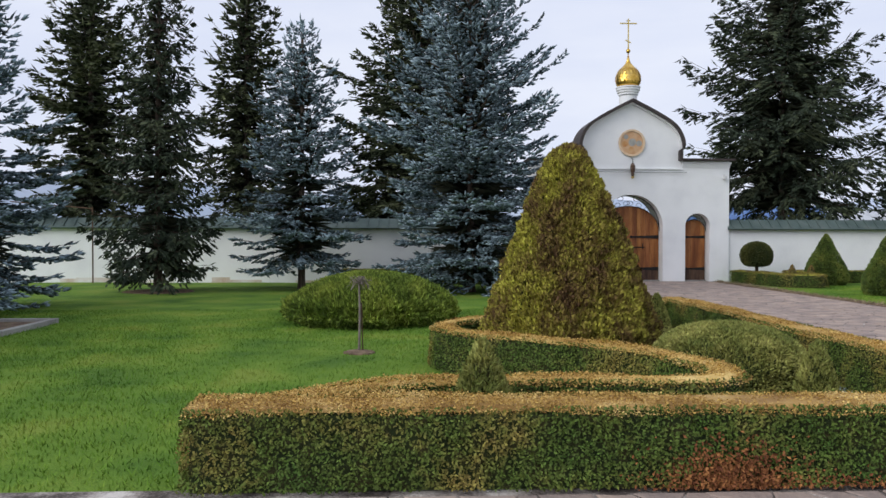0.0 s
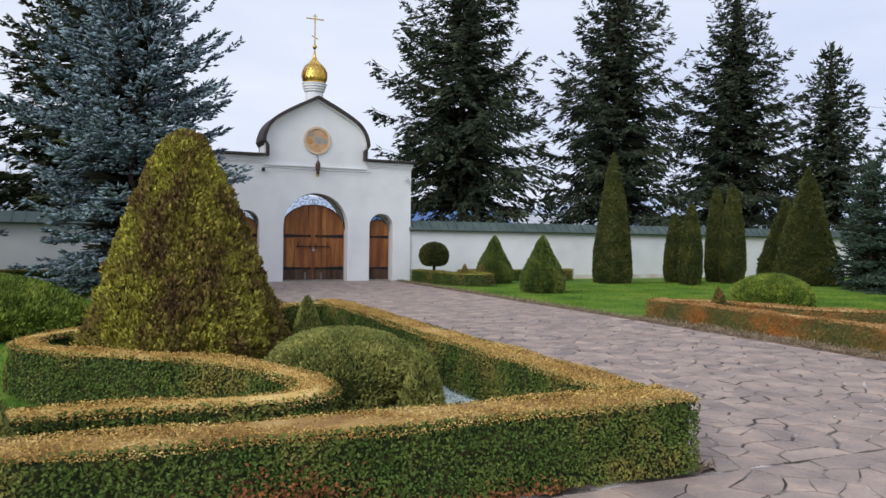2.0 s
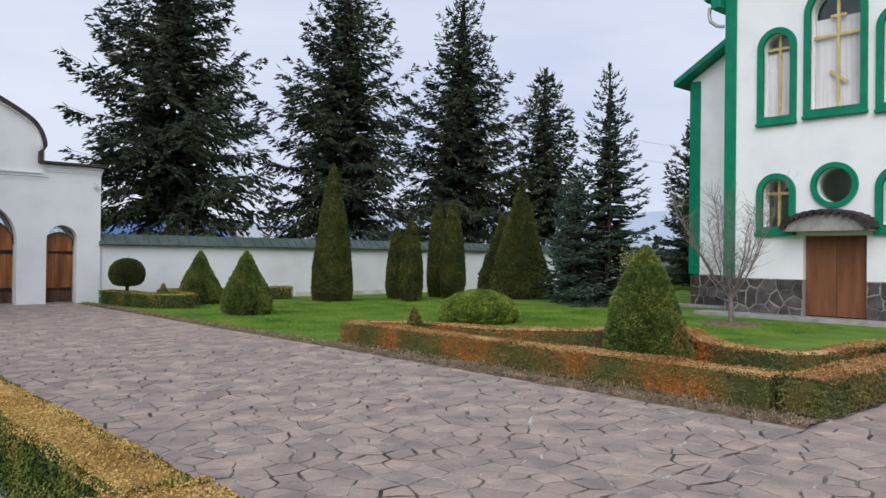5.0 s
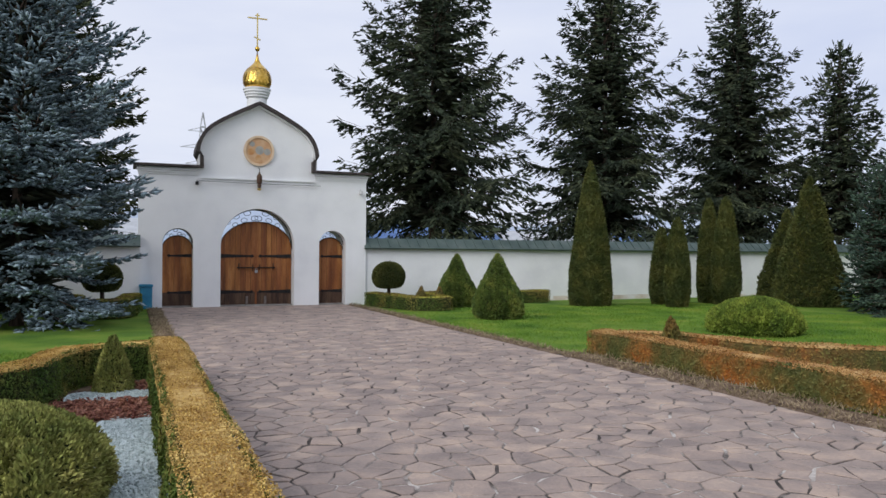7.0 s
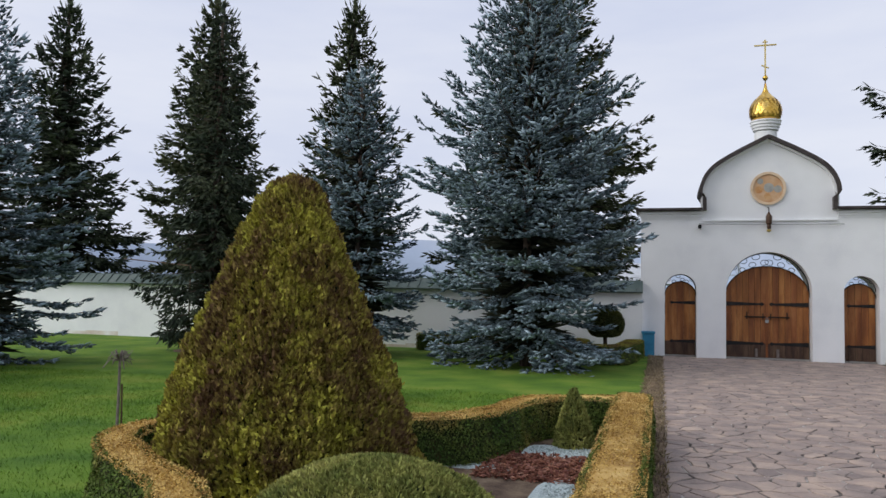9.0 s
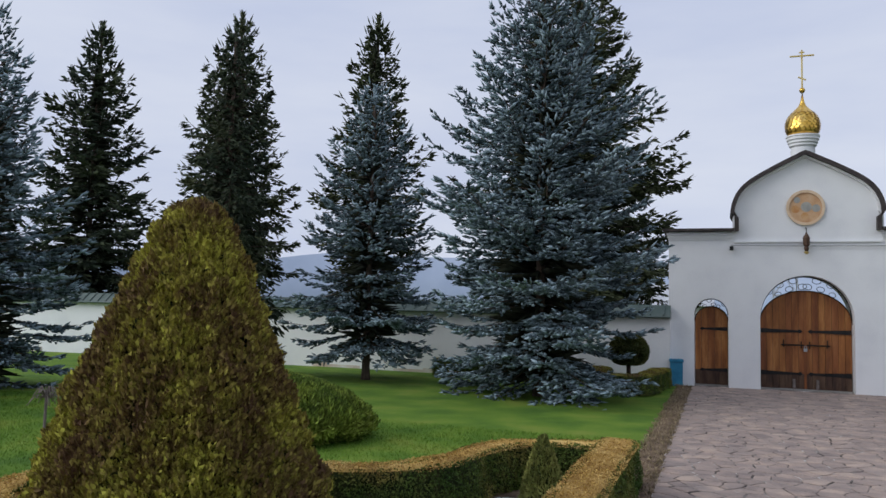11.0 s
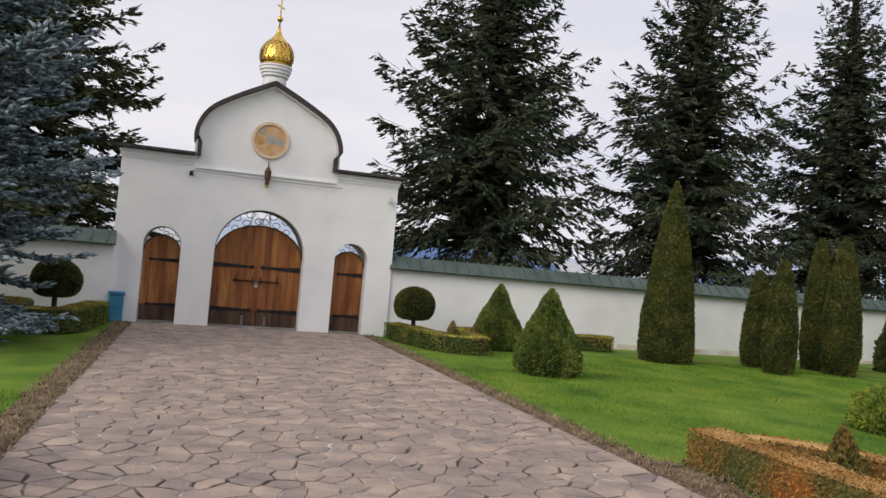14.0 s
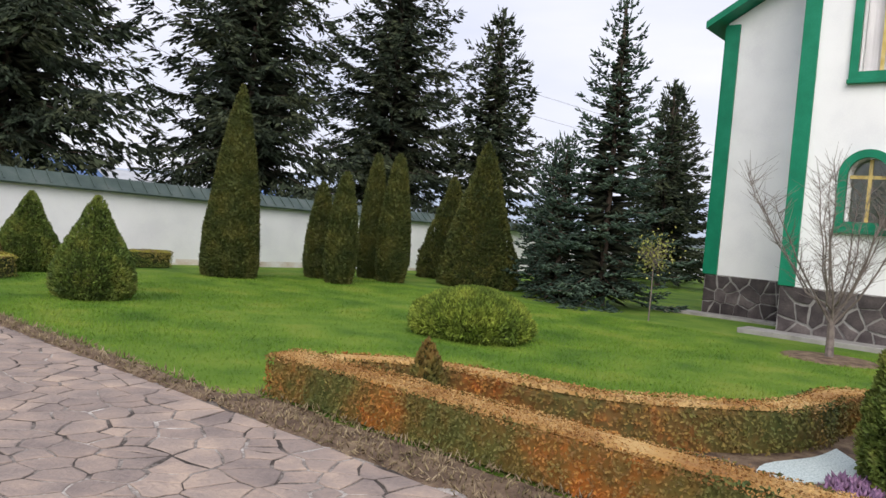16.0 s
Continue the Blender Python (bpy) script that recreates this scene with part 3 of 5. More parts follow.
drive_mortar = sheet("drive", 1.5, 5.6, 7.5, 28.6, -0.008, M_MORTAR, 6, 6, 0.0, "paved drive of irregular grey and pink stones", "paving")

# fence wall with sheet-metal coping
for nm, x0, x1, y in (("wall_west", -45, 1.25, 26.75), ("wall_east", 7.95, 60, 27.1)):
    w = thing(nm, pose(0, 0, 0), "white plastered garden wall under a grey-green metal coping", "wall", kind="structure")
    part("plaster", boxed(x0, y, -0.1, x1, y + 0.35, 1.78), M_PLASTER, w)
    cs = random.Random(5)
    bm = bmesh.new()
    xx = x0
    while xx < x1 - 0.3:
        ln = cs.uniform(0.4, 1.6)
        if cs.random() < 0.6:
            box(bm, xx, y - 0.004, -0.05, min(xx + ln, x1), y + 0.02, cs.uniform(0.05, 0.16), 0.0)
        xx += ln
    part("stained_foot", bm, M_DIRTY, w, "brown-stained foot of the plaster", kind="stuff")
    prof = [(-0.17, 1.76), (-0.19, 1.8), (-0.16, 1.83), (0.16, 2.12), (0.2, 2.12), (0.51, 1.83), (0.54, 1.8), (0.52, 1.76)]
    part("coping", slab(prof, [], x1 - x0, lambda u, v, q, x0=x0, y=y: (x0 + q, y + u, v)), M_CAP, w)
    bm = bmesh.new()
    k = int((x1 - x0) / 0.34)
    for i in range(k):
        a = x0 + (i + 0.5) * (x1 - x0) / k
        if -22 < a < 36:
            q = [bm.verts.new((a + dx, y + u, v)) for dx in (-0.02, 0.02) for u, v in ((-0.165, 1.838), (0.162, 2.128), (0.162, 2.16), (-0.165, 1.865))]
            for ix in ((0, 1, 2, 3), (7, 6, 5, 4), (0, 4, 5, 1), (1, 5, 6, 2), (2, 6, 7, 3), (3, 7, 4, 0)):
                bm.faces.new([q[j] for j in ix])
    part("seams", bm, M_CAP, w, kind="stuff")

# ---- the gate ----
gate = thing("gatehouse", pose(GX, GY, 0), "white plastered arched gatehouse with an ogee gable and gilt onion dome", "gatehouse")
HALF, SH = 3.4, 4.12
gable = [(1.72, SH), (1.72, 4.62), (1.68, 4.85), (1.58, 5.08), (1.42, 5.28), (1.2, 5.45), (0.9, 5.63), (0.55, 5.82), (0.25, 5.97), (0, 6.1)]
top = [(HALF, SH)] + gable + [(-u, v) for u, v in reversed(gable[:-1])] + [(-HALF, SH)]
big, small_l, small_r = arch(0, 1.1, -0.05, 1.86), arch(-2.31, 0.43, -0.05, 1.9), arch(2.31, 0.43, -0.05, 1.9)
outline = [(-HALF, -0.05)] + small_l + big + small_r + [(HALF, -0.05)] + top
part("masonry", slab(outline, [], 1.0, lambda u, v, q: (u, q, v)), M_PLASTER, gate)
# roof sheets over the shoulders and the gable
def roof_strip(pts, over, thick, y0, y1):
    bm = bmesh.new()
    rows = []
    for i, (u, v) in enumerate(pts):
        a, b = pts[max(i - 1, 0)], pts[min(i + 1, len(pts) - 1)]
        d = Vector((b[0] - a[0], b[1] - a[1])).normalized()
        n = Vector((-d.y, d.x))
        if n.y < -0.01:
            n = -n
        rows.append([bm.verts.new((u + n.x * o, y, v + n.y * o)) for o in (over, over + thick) for y in (y0, y1)])
    for a, b in zip(rows, rows[1:]):
        for i, j in ((0, 1), (1, 3), (3, 2), (2, 0)):
            bm.faces.new((a[i], a[j], b[j], b[i]))
    for r in (rows[0], rows[-1]):
        bm.faces.new([r[k] for k in (0, 1, 3, 2)])
    return bm
fine = [(p.x, p.y) for p in smooth_line([(u, v, 0) for u, v in gable], 3)]
ffull = fine + [(-u, v) for u, v in reversed(fine[:-1])]
part("gable_roof", roof_strip(ffull, 0.004, 0.1, -0.2, 1.15), M_ROOF, gate, "dark brown sheet-metal gable roof")
part("gable_fascia", roof_strip(ffull, -0.05, 0.05, -0.1, -0.004), M_PLASTER, gate, "white gable edging")
for s in (-1, 1):
    part("shoulder_roof", boxed(min(s * 1.73, s * 3.55), -0.2, SH + 0.004, max(s * 1.73, s * 3.55), 1.2, SH + 0.07), M_ROOF, gate, "dark brown sheet-metal shoulder roof")
    for k, (a, b) in enumerate(((0.07, 4.02), (0.045, 3.95), (0.02, 3.89))):
        part("cornice", boxed(min(s * 1.75, s * (3.4 + a * 0.8)), -a, b, max(s * 1.75, s * (3.4 + a * 0.8)), -0.003, b + 0.066, bevel=0.008), M_PLASTER, gate)
part("string_course", boxed(-1.74, -0.05, 3.82, 1.74, -0.003, 3.86), M_PLASTER, gate)
part("cable", tube(bmesh.new(), [(-1.8, -0.07, 3.74), (0, -0.06, 3.72), (1.9, -0.07, 3.72)], 0.012), M_STEEL, gate)
# drum and dome
part("drum", lathe([(0.3, 5.95), (0.3, 6.35), (0.28, 6.38), (0.34, 6.42), (0.34, 6.47), (0.37, 6.5), (0.37, 6.55), (0.4, 6.58), (0.4, 6.64), (0.42, 6.66), (0.42, 6.7), (0.3, 6.71)], 32, None, 0, 0.45), M_PLASTER, gate, smooth=False)
onion = [(0.3, 6.69), (0.37, 6.74), (0.415, 6.84), (0.43, 6.95), (0.425, 7.05), (0.39, 7.17), (0.33, 7.27), (0.25, 7.36), (0.17, 7.44), (0.1, 7.52), (0.055, 7.62), (0.022, 7.8)]
dome = part("onion_dome", lathe(onion, 36, None, 0, 0.45), M_GOLD, gate, "gilt scaled onion dome", smooth=True)
bm = bmesh.new()
for row in range(9):
    z = 6.78 + row * 0.072
    rr = float(np.interp(z, [q[1] for q in onion], [q[0] for q in onion]))
    r2 = float(np.interp(z - 0.085, [q[1] for q in onion], [q[0] for q in onion]))
    n = max(8, int(2 * math.pi * rr / 0.12))
    for i in range(n):
        a = 2 * math.pi * (i + 0.5 * (row % 2)) / n
        w = math.pi / n
        pt = lambda ang, rad, zz: bm.verts.new((math.cos(ang) * rad, 0.45 + math.sin(ang) * rad, zz))
        q = [pt(a - w * 0.95, rr + 0.004, z), pt(a + w * 0.95, rr + 0.004, z), pt(a + w * 0.8, (rr + r2) / 2 + 0.014, z - 0.045), pt(a, r2 + 0.022, z - 0.085), pt(a - w * 0.8, (rr + r2) / 2 + 0.014, z - 0.045)]
        bm.faces.new(q)
part("cladding", bm, M_GOLD, dome, kind="stuff")
cross = part("cross", lathe([(0.016, 7.76), (0.016, 7.87), (0.05, 7.89), (0.078, 7.95), (0.05, 8.01), (0.016, 8.03)], 16, None, 0, 0.45), M_GOLD, gate, "gilt cross on a ball", smooth=True)
part("upright", boxed(-0.02, 0.43, 8.02, 0.02, 0.47, 9.06, bevel=0.006), M_GILT, cross)
part("arm", boxed(-0.3, 0.432, 8.88, 0.3, 0.468, 8.92, bevel=0.006), M_GILT, cross)
part("arm", boxed(-0.07, 0.432, 8.98, 0.07, 0.468, 9.01, bevel=0.006), M_GILT, cross)
bm = boxed(-0.11, 0.432, 8.26, 0.11, 0.468, 8.295, bevel=0.006)
bmesh.ops.rotate(bm, verts=bm.verts, cent=(0, 0.45, 8.28), matrix=Matrix.Rotation(radians(25), 3, "Y"))
part("foot_bar", bm, M_GILT, cross)
# round painted medallion, kept as plain shapes
def disc(r, y0, y1, z, n=40, r_in=0.0, cx=0.0):
    ring = [(cx + r * math.cos(2 * math.pi * i / n), z + r * math.sin(2 * math.pi * i / n)) for i in range(n)]
    hole = [[(cx + r_in * math.cos(2 * math.pi * i / n), z + r_in * math.sin(2 * math.pi * i / n)) for i in range(n)][::-1]] if r_in else []
    return slab(ring, hole, y1 - y0, lambda u, v, q: (u, y0 + q, v))
medal = part("medallion", disc(0.42, -0.03, -0.003, 4.72), M_ICON1, gate, "round painted medallion in a moulded rim")
part("rim", disc(0.46, -0.06, -0.0305, 4.72, r_in=0.39), M_RIM, medal)
part("painted_patch", disc(0.13, -0.034, -0.0305, 4.74, cx=0.02), M_ICON2, medal)
part("painted_patch", disc(0.09, -0.034, -0.0305, 4.5, cx=-0.02), M_ICON3, medal)
part("painted_patch", disc(0.1, -0.034, -0.0305, 4.7, cx=0.25), M_ICON2, medal)
part("painted_patch", disc(0.08, -0.034, -0.0305, 4.92, cx=-0.2), M_ICON2, medal)
part("painted_patch", disc(0.1, -0.034, -0.0305, 4.68, cx=-0.24), M_ICON3, medal)
# lantern under the medallion
lamp = part("hanging_lantern", lathe([(0.02, 3.56), (0.05, 3.6), (0.06, 3.66), (0.045, 3.7), (0.075, 3.74), (0.085, 3.92), (0.06, 3.97), (0.03, 4.02), (0.015, 4.06)], 8, None, 0, -0.16), M_DARKWOOD, gate, "small dark lantern with a gilt foot")
part("bracket", tube(bmesh.new(), [(0, -0.0, 4.2), (0, -0.16, 4.16), (0, -0.16, 4.05)], 0.012), M_IRON, lamp)
part("gilt_foot", lathe([(0.02, 3.5), (0.055, 3.53), (0.062, 3.565), (0.02, 3.575)], 10, None, 0, -0.16), M_GILT, lamp)
for px, pz in ((-1.8, 3.66), (3.2, 3.55)):
    cm = part("wall_camera", boxed(px - 0.045, -0.2, pz - 0.05, px + 0.045, -0.05, pz + 0.05, bevel=0.012), M_CAMERA if px > 0 else M_IRON, gate, "small wall camera")
    part("mount", boxed(px - 0.02, -0.06, pz - 0.02, px + 0.02, 0.0, pz + 0.1), M_CAMERA, cm)
# wooden doors, pale panes and iron scrolls
def door_leaf(x0, x1, n, topf, name, label):
    d = part(name, slab([(x0, 0.03)] + [(x1, 0.03)] + [(x1 + (x0 - x1) * k / 12, topf(x1 + (x0 - x1) * k / 12)) for k in range(13)], [], 0.03, lambda u, v, q: (u, 0.49 + q, v)), M_DARKWOOD, gate, label)
    rnd = random.Random(int(x0 * 100))
    for i in range(n):
        a, b = x0 + (x1 - x0) * i / n + 0.004, x0 + (x1 - x0) * (i + 1) / n - 0.004
        za, zb = topf(a), topf(b)
        dy = rnd.uniform(-0.004, 0.004)
        pts = [(a, 0.42), (b, 0.42), (b, zb), ((a + b) / 2, topf((a + b) / 2)), (a, za)]
        part("board", slab(pts, [], 0.05, lambda u, v, q, dy=dy: (u, 0.42 + dy + q, v)), M_DOOR, d)
        part("foot_board", boxed(a, 0.412 + dy, 0.03, b, 0.47, 0.418), M_DARKWOOD, d)
    return d
def strap(bm, xa, xb, z, w=0.075):
    s = 1 if xb > xa else -1
    pts = [(xa, z - w * 0.8), (xb - s * 0.12, z - w * 0.35), (xb - s * 0.06, z - w * 0.7), (xb, z), (xb - s * 0.06, z + w * 0.7), (xb - s * 0.12, z + w * 0.35), (xa, z + w * 0.8)]
    b2 = slab(pts if s > 0 else pts[::-1], [], 0.012, lambda u, v, q: (u, 0.396 + q, v))
    me = bpy.data.meshes.new("tmp")
    b2.to_mesh(me)
    b2.free()
    bm.from_mesh(me)
    bpy.data.meshes.remove(me)
big_top = lambda u: 1.72 + 0.86 * math.sqrt(max(0, 1 - (u / 1.1) ** 2))
for s in (-1, 1):
    x0, x1 = (-1.09, -0.006) if s < 0 else (0.006, 1.09)
    d = door_leaf(x0, x1, 7, big_top, "double_door_leaf", "varnished brown plank gate leaf with black strap hinges")
    for z in (1.52, 0.42):
        bm = bmesh.new()
        strap(bm, s * 1.08, s * 0.06, z)
        part("strap_hinge", bm, M_IRON, d, "black iron strap hinge")
    bm = tube(bmesh.new(), [(s * 0.03, 0.36, 1.16), (s * 0.58, 0.36, 1.16)], 0.02)
    tube(bm, [(s * 0.52, 0.39, 1.1), (s * 0.52, 0.37, 1.3)], 0.014)
    tube(bm, [(s * 0.1, 0.39, 1.08), (s * 0.1, 0.37, 1.26)], 0.014)
    part("sliding_bolt", bm, M_IRON, d, "black iron sliding bolt")
    part("door_stop", boxed(s * 0.28 - 0.035, 0.33, 0.0, s * 0.28 + 0.035, 0.41, 0.28, bevel=0.01), M_GREYBARK, d)
part("cover_strip", boxed(-0.03, 0.4, 0.04, 0.03, 0.418, 2.56, bevel=0.004), M_DOOR, gate)
pl = part("padlock", boxed(-0.045, 0.33, 1.0, 0.045, 0.37, 1.08, bevel=0.01), M_STEEL, gate, "steel padlock")
part("shackle", tube(bmesh.new(), [(-0.028, 0.35, 1.08), (-0.02, 0.35, 1.14), (0.02, 0.35, 1.14), (0.028, 0.35, 1.08)], 0.008), M_STEEL, pl)
for u0 in (-2.31, 2.31):
    st = lambda u, u0=u0: 1.72 + 0.4 * math.sqrt(max(0, 1 - ((u - u0) / 0.43) ** 2))
    d = door_leaf(u0 - 0.42, u0 + 0.42, 5, st, "side_door", "varnished brown arched plank door with strap hinges")
    for z in (1.52, 0.42):
        bm = bmesh.new()
        strap(bm, u0 + 0.41, u0 - 0.3, z, 0.065)
        part("strap_hinge", bm, M_IRON, d, "black iron strap hinge")
# the lunettes above the doors
for u0, half, spring, rise, tf in ((0, 1.1, 1.86, 1.1, big_top), (-2.31, 0.43, 1.9, 0.43, None), (2.31, 0.43, 1.9, 0.43, None)):
    low = (lambda u, u0=u0: 1.72 + (0.86 if u0 == 0 else 0.4) * math.sqrt(max(0, 1 - (u / half) ** 2)))
    ups = [(u0 - half * math.cos(math.pi * i / 24), spring + rise * math.sin(math.pi * i / 24)) for i in range(25)]
    dwn = [(u0 + half * math.cos(math.pi * i / 24), low(half * math.cos(math.pi * i / 24)) - 0.03) for i in range(25)]
    bm = bmesh.new()
    tube(bm, [(u0 + (u - u0) * 0.985, 0.36, spring + (v - spring) * 0.985) for u, v in ups], 0.014)
    tube(bm, [(u, 0.36, v + 0.03) for u, v in dwn], 0.012)
    nsc = 6 if u0 == 0 else 3
    for k in range(nsc):
        a = math.pi * (0.17 + 0.66 * (k + 0.5) / nsc)
        cu = u0 - half * 0.9 * math.cos(a)
        zl, zu = low(cu - u0), spring + rise * math.sin(math.acos(min(1, abs(cu - u0) / half)))
        g = max(0.05, zu - zl)
        cz = (zl + zu) / 2
        sg = 1 if cu > u0 else -1
        tilt = -(cu - u0) / half * 0.9
        for up in (1, -1):
            pts = []
            for q in range(19):
                w_, rad = q / 18 * 4.6 * math.pi / 2, g * 0.46 * (1 - q / 24)
                pu, pv = sg * up * (rad * math.sin(w_) * 0.9 + g * 0.2), up * (g * 0.42 - rad * (1 - math.cos(w_)) * 0.62)
                pts.append((cu + pu * math.cos(tilt) - pv * math.sin(tilt), 0.36, cz + pu * math.sin(tilt) * 0.6 + pv * math.cos(tilt)))
            tube(bm, pts, 0.009, 5)
    part("fanlight_grille", bm, M_IRON, gate, "black wrought-iron scrolls over the door")
part("threshold", boxed(-2.9, 0.3, -0.06, 2.9, 0.62, 0.025), M_CONCRETE, gate)

# ---- church ----
CX = 20.7
church = thing("church", pose(CX, 0, 0), "white plastered church with emerald pilasters and a dark stone plinth", "church")
def yz(q0=0.0):
    return lambda u, v, q: (q0 + q, u, v)
def win_out(c, half, z0, spring, grow=0.0):
    return [(u, v) for u, v in arch(c, half + grow, z0 - grow, spring, half + grow)]
wins = [(11.89, 0.37, 2.45, 3.37), (11.89, 0.37, 5.45, 7.33), (10.38, 0.62, 5.5, 8.0), (8.87, 0.37, 5.45, 7.33), (8.87, 0.37, 2.45, 3.37)]
rose = (10.38, 3.5, 0.45)
rose_ring = [(rose[0] + rose[2] * math.cos(2 * math.pi * i / 28), rose[1] + rose[2] * math.sin(2 * math.pi * i / 28)) for i in range(28)]
front = [(7.4, 1.04), (9.6, 1.04), (9.6, 2.2), (11.16, 2.2), (11.16, 1.04), (13.35, 1.04), (13.35, 9.2), (12.2, 11.6), (10.38, 12.8), (8.56, 11.6), (7.4, 9.2)]
part("front_wall", slab(front, [win_out(*w)[::-1] for w in wins] + [rose_ring], 0.4, yz()), M_PLASTER, church)
part("side_wall", boxed(0.4, 12.95, 1.04, 14, 13.35, 9.2), M_PLASTER, church)
part("side_wall", boxed(0.4, 7.4, 1.04, 14, 7.8, 9.2), M_PLASTER, church)
part("back_wall", boxed(13.6, 7.8, 0, 14, 12.95, 9.2), M_PLASTER, church)
part("aisle_wall", slab([(13.35, 1.04), (16.0, 1.04), (16.0, 7.5), (13.35, 9.06)], [], 0.4, yz(2.7)), M_PLASTER, church)
part("aisle_wall", boxed(3.1, 15.6, 1.04, 14, 16.0, 7.5), M_PLASTER, church)
part("aisle_roof", slab([(13.36, 9.08), (16.4, 7.3), (16.4, 7.48), (13.36, 9.28)], [], 12, yz(2.2)), M_GREEN, church, "emerald sheet-metal lean-to roof")
part("nave_roof", slab([(13.85, 8.95), (12.25, 11.7), (10.38, 12.9), (8.5, 11.7), (6.9, 8.95), (6.8, 9.1), (8.4, 11.9), (10.38, 13.15), (12.35, 11.9), (13.95, 9.1)], [], 14.4, yz(-0.35)), M_GREEN, church, "emerald sheet-metal nave roof")
for u0, u1, z1, q in ((13.05, 13.38, 9.1, -0.06), (15.68, 16.02, 7.45, 2.63), (7.37, 7.7, 9.1, -0.06)):
    part("pilaster", boxed(q, u0, 1.04, q + 0.09, u1, z1, bevel=0.01), M_GREEN, church, "emerald green pilaster")
part("corner_board", boxed(2.66, 16.003, 1.06, 3.0, 16.06, 7.4), M_GREEN, church, "emerald green corner board")
part("eave_box", boxed(-0.3, 13.4, 8.72, 0.6, 13.7, 9.0, bevel=0.02), M_GREEN, church)
part("downpipe", tube(bmesh.new(), [(-0.2, 13.78, 8.8), (-0.2, 13.8, 8.6), (-0.2, 13.76, 8.4), (-0.12, 13.6, 8.25), (-0.1, 13.4, 8.2)], 0.05, 10), M_STEEL, church)
for c, half, z0, spring in wins:
    wn_ = part("window", slab(win_out(c, half, z0, spring, 0.16), [win_out(c, half, z0, spring)[::-1]], 0.12, yz(-0.09)), M_GREEN, church, "arched window with an emerald surround and gilt glazing cross")
    part("sill", boxed(-0.14, c - half - 0.18, z0 - 0.24, 0.0, c + half + 0.18, z0 - 0.16, bevel=0.01), M_GREEN, wn_)
    part("pane", slab(win_out(c, half - 0.001, z0, spring), [], 0.01, yz(0.22)), M_GLASS, wn_).visible_shadow = False
    # upper windows: pale curtain whose colour carries the sky reflection
    if z0 > 5:
        part("curtain", boxed(0.28, c - half + 0.02, z0, 0.3, c + half - 0.02, spring - 0.1), M_CURTAIN, wn_)
    bm = boxed(0.17, c - 0.035, z0, 0.21, c + 0.035, spring + half * 0.96)
    bar = 7.42 if half > 0.5 else spring
    box(bm, 0.172, c - half, bar - 0.04, 0.208, c + half, bar + 0.03)
    cr = part("glazing_cross", bm, M_GILT, wn_, "gilt glazing bars")
    if half > 0.5:
        part("short_bar", boxed(0.172, c - 0.2, 7.88, 0.208, c + 0.2, 7.95), M_GILT, cr)
        bm = boxed(0.172, c - 0.28, 6.3, 0.208, c + 0.28, 6.37)
        bmesh.ops.rotate(bm, verts=bm.verts, cent=(0.19, c, 6.335), matrix=Matrix.Rotation(radians(38), 3, "X"))
        part("slanted_bar", bm, M_GILT, cr)
rs = part("rose_window", slab([(rose[0] + (p[0] - rose[0]) * 1.3, rose[1] + (p[1] - rose[1]) * 1.3) for p in rose_ring], [rose_ring[::-1]], 0.12, yz(-0.09)), M_GREEN, church, "round dark window in an emerald ring")
part("pane", slab(rose_ring, [], 0.01, yz(0.22)), M_GLASS, rs)
for k in range(2):
    part("door_leaf", boxed(0.15, 9.61 + k * 0.775, 0.1, 0.22, 10.375 + k * 0.775, 2.19, bevel=0.01), M_CHDOOR, church, "dull brown church door leaf")
# tiled porch canopy over the door
arc = [(10.38 + 1.05 * math.cos(math.pi * i / 16), 2.3 + 0.42 * math.sin(math.pi * i / 16)) for i in range(17)]
can = part("porch_canopy", slab(arc, [], 0.598, yz(-0.6)), M_PLMORT, church, "small stone porch canopy under dark tiles")
bm = bmesh.new()
for i in range(16):
    for j in range(4):
        a = (arc[i][0] + arc[i + 1][0]) / 2, (arc[i][1] + arc[i + 1][1]) / 2
        tube(bm, [(-0.75 + j * 0.18, a[0], a[1] + 0.05), (-0.56 + j * 0.18, a[0], a[1] + 0.08)], 0.075, 8)
part("tiles", bm, M_ROOF, can, kind="stuff")
# plinth core and steps of its apron
part("plinth_core", boxed(0.0, 11.16, -0.1, 0.4, 13.35, 1.04), M_PLMORT, church)
part("plinth_core", boxed(0.0, 7.4, -0.1, 0.4, 9.6, 1.04), M_PLMORT, church)
part("plinth_core", boxed(2.7, 13.35, -0.1, 14, 16.0, 1.04), M_PLMORT, church)
part("apron", boxed(-0.75, 7.0, -0.1, -0.06, 13.9, 0.09, bevel=0.015), M_CONCRETE, church, "concrete apron")
part("apron", boxed(1.9, 13.92, -0.1, 2.6, 17.0, 0.06, bevel=0.015), M_CONCRETE, church, "concrete apron")

# ---- planting ----
WEST = [(-4.16, 5.7), (-3.78, 5.99), (-3.45, 6.29), (-3.02, 6.48), (-2.5, 6.57), (-1.9, 6.63), (-1.25, 6.58), (-0.8, 6.6), (-0.57, 6.8), (-0.54, 7.1), (-0.62, 7.45),
        (-0.75, 7.8), (-1.08, 8.28), (-1.55, 8.64), (-2.06, 9.06), (-2.42, 9.42), (-2.58, 9.85), (-2.55, 10.3), (-2.3, 10.68), (-1.9, 10.95), (-1.2, 11.12), (-0.56, 11.25),
        (-0.1, 11.6), (0.12, 12.1), (0.18, 12.7), (0.38, 13.2), (0.8, 13.47), (1.25, 13.57)]
SUM = 9.51         # west bed and east bed mirror each other
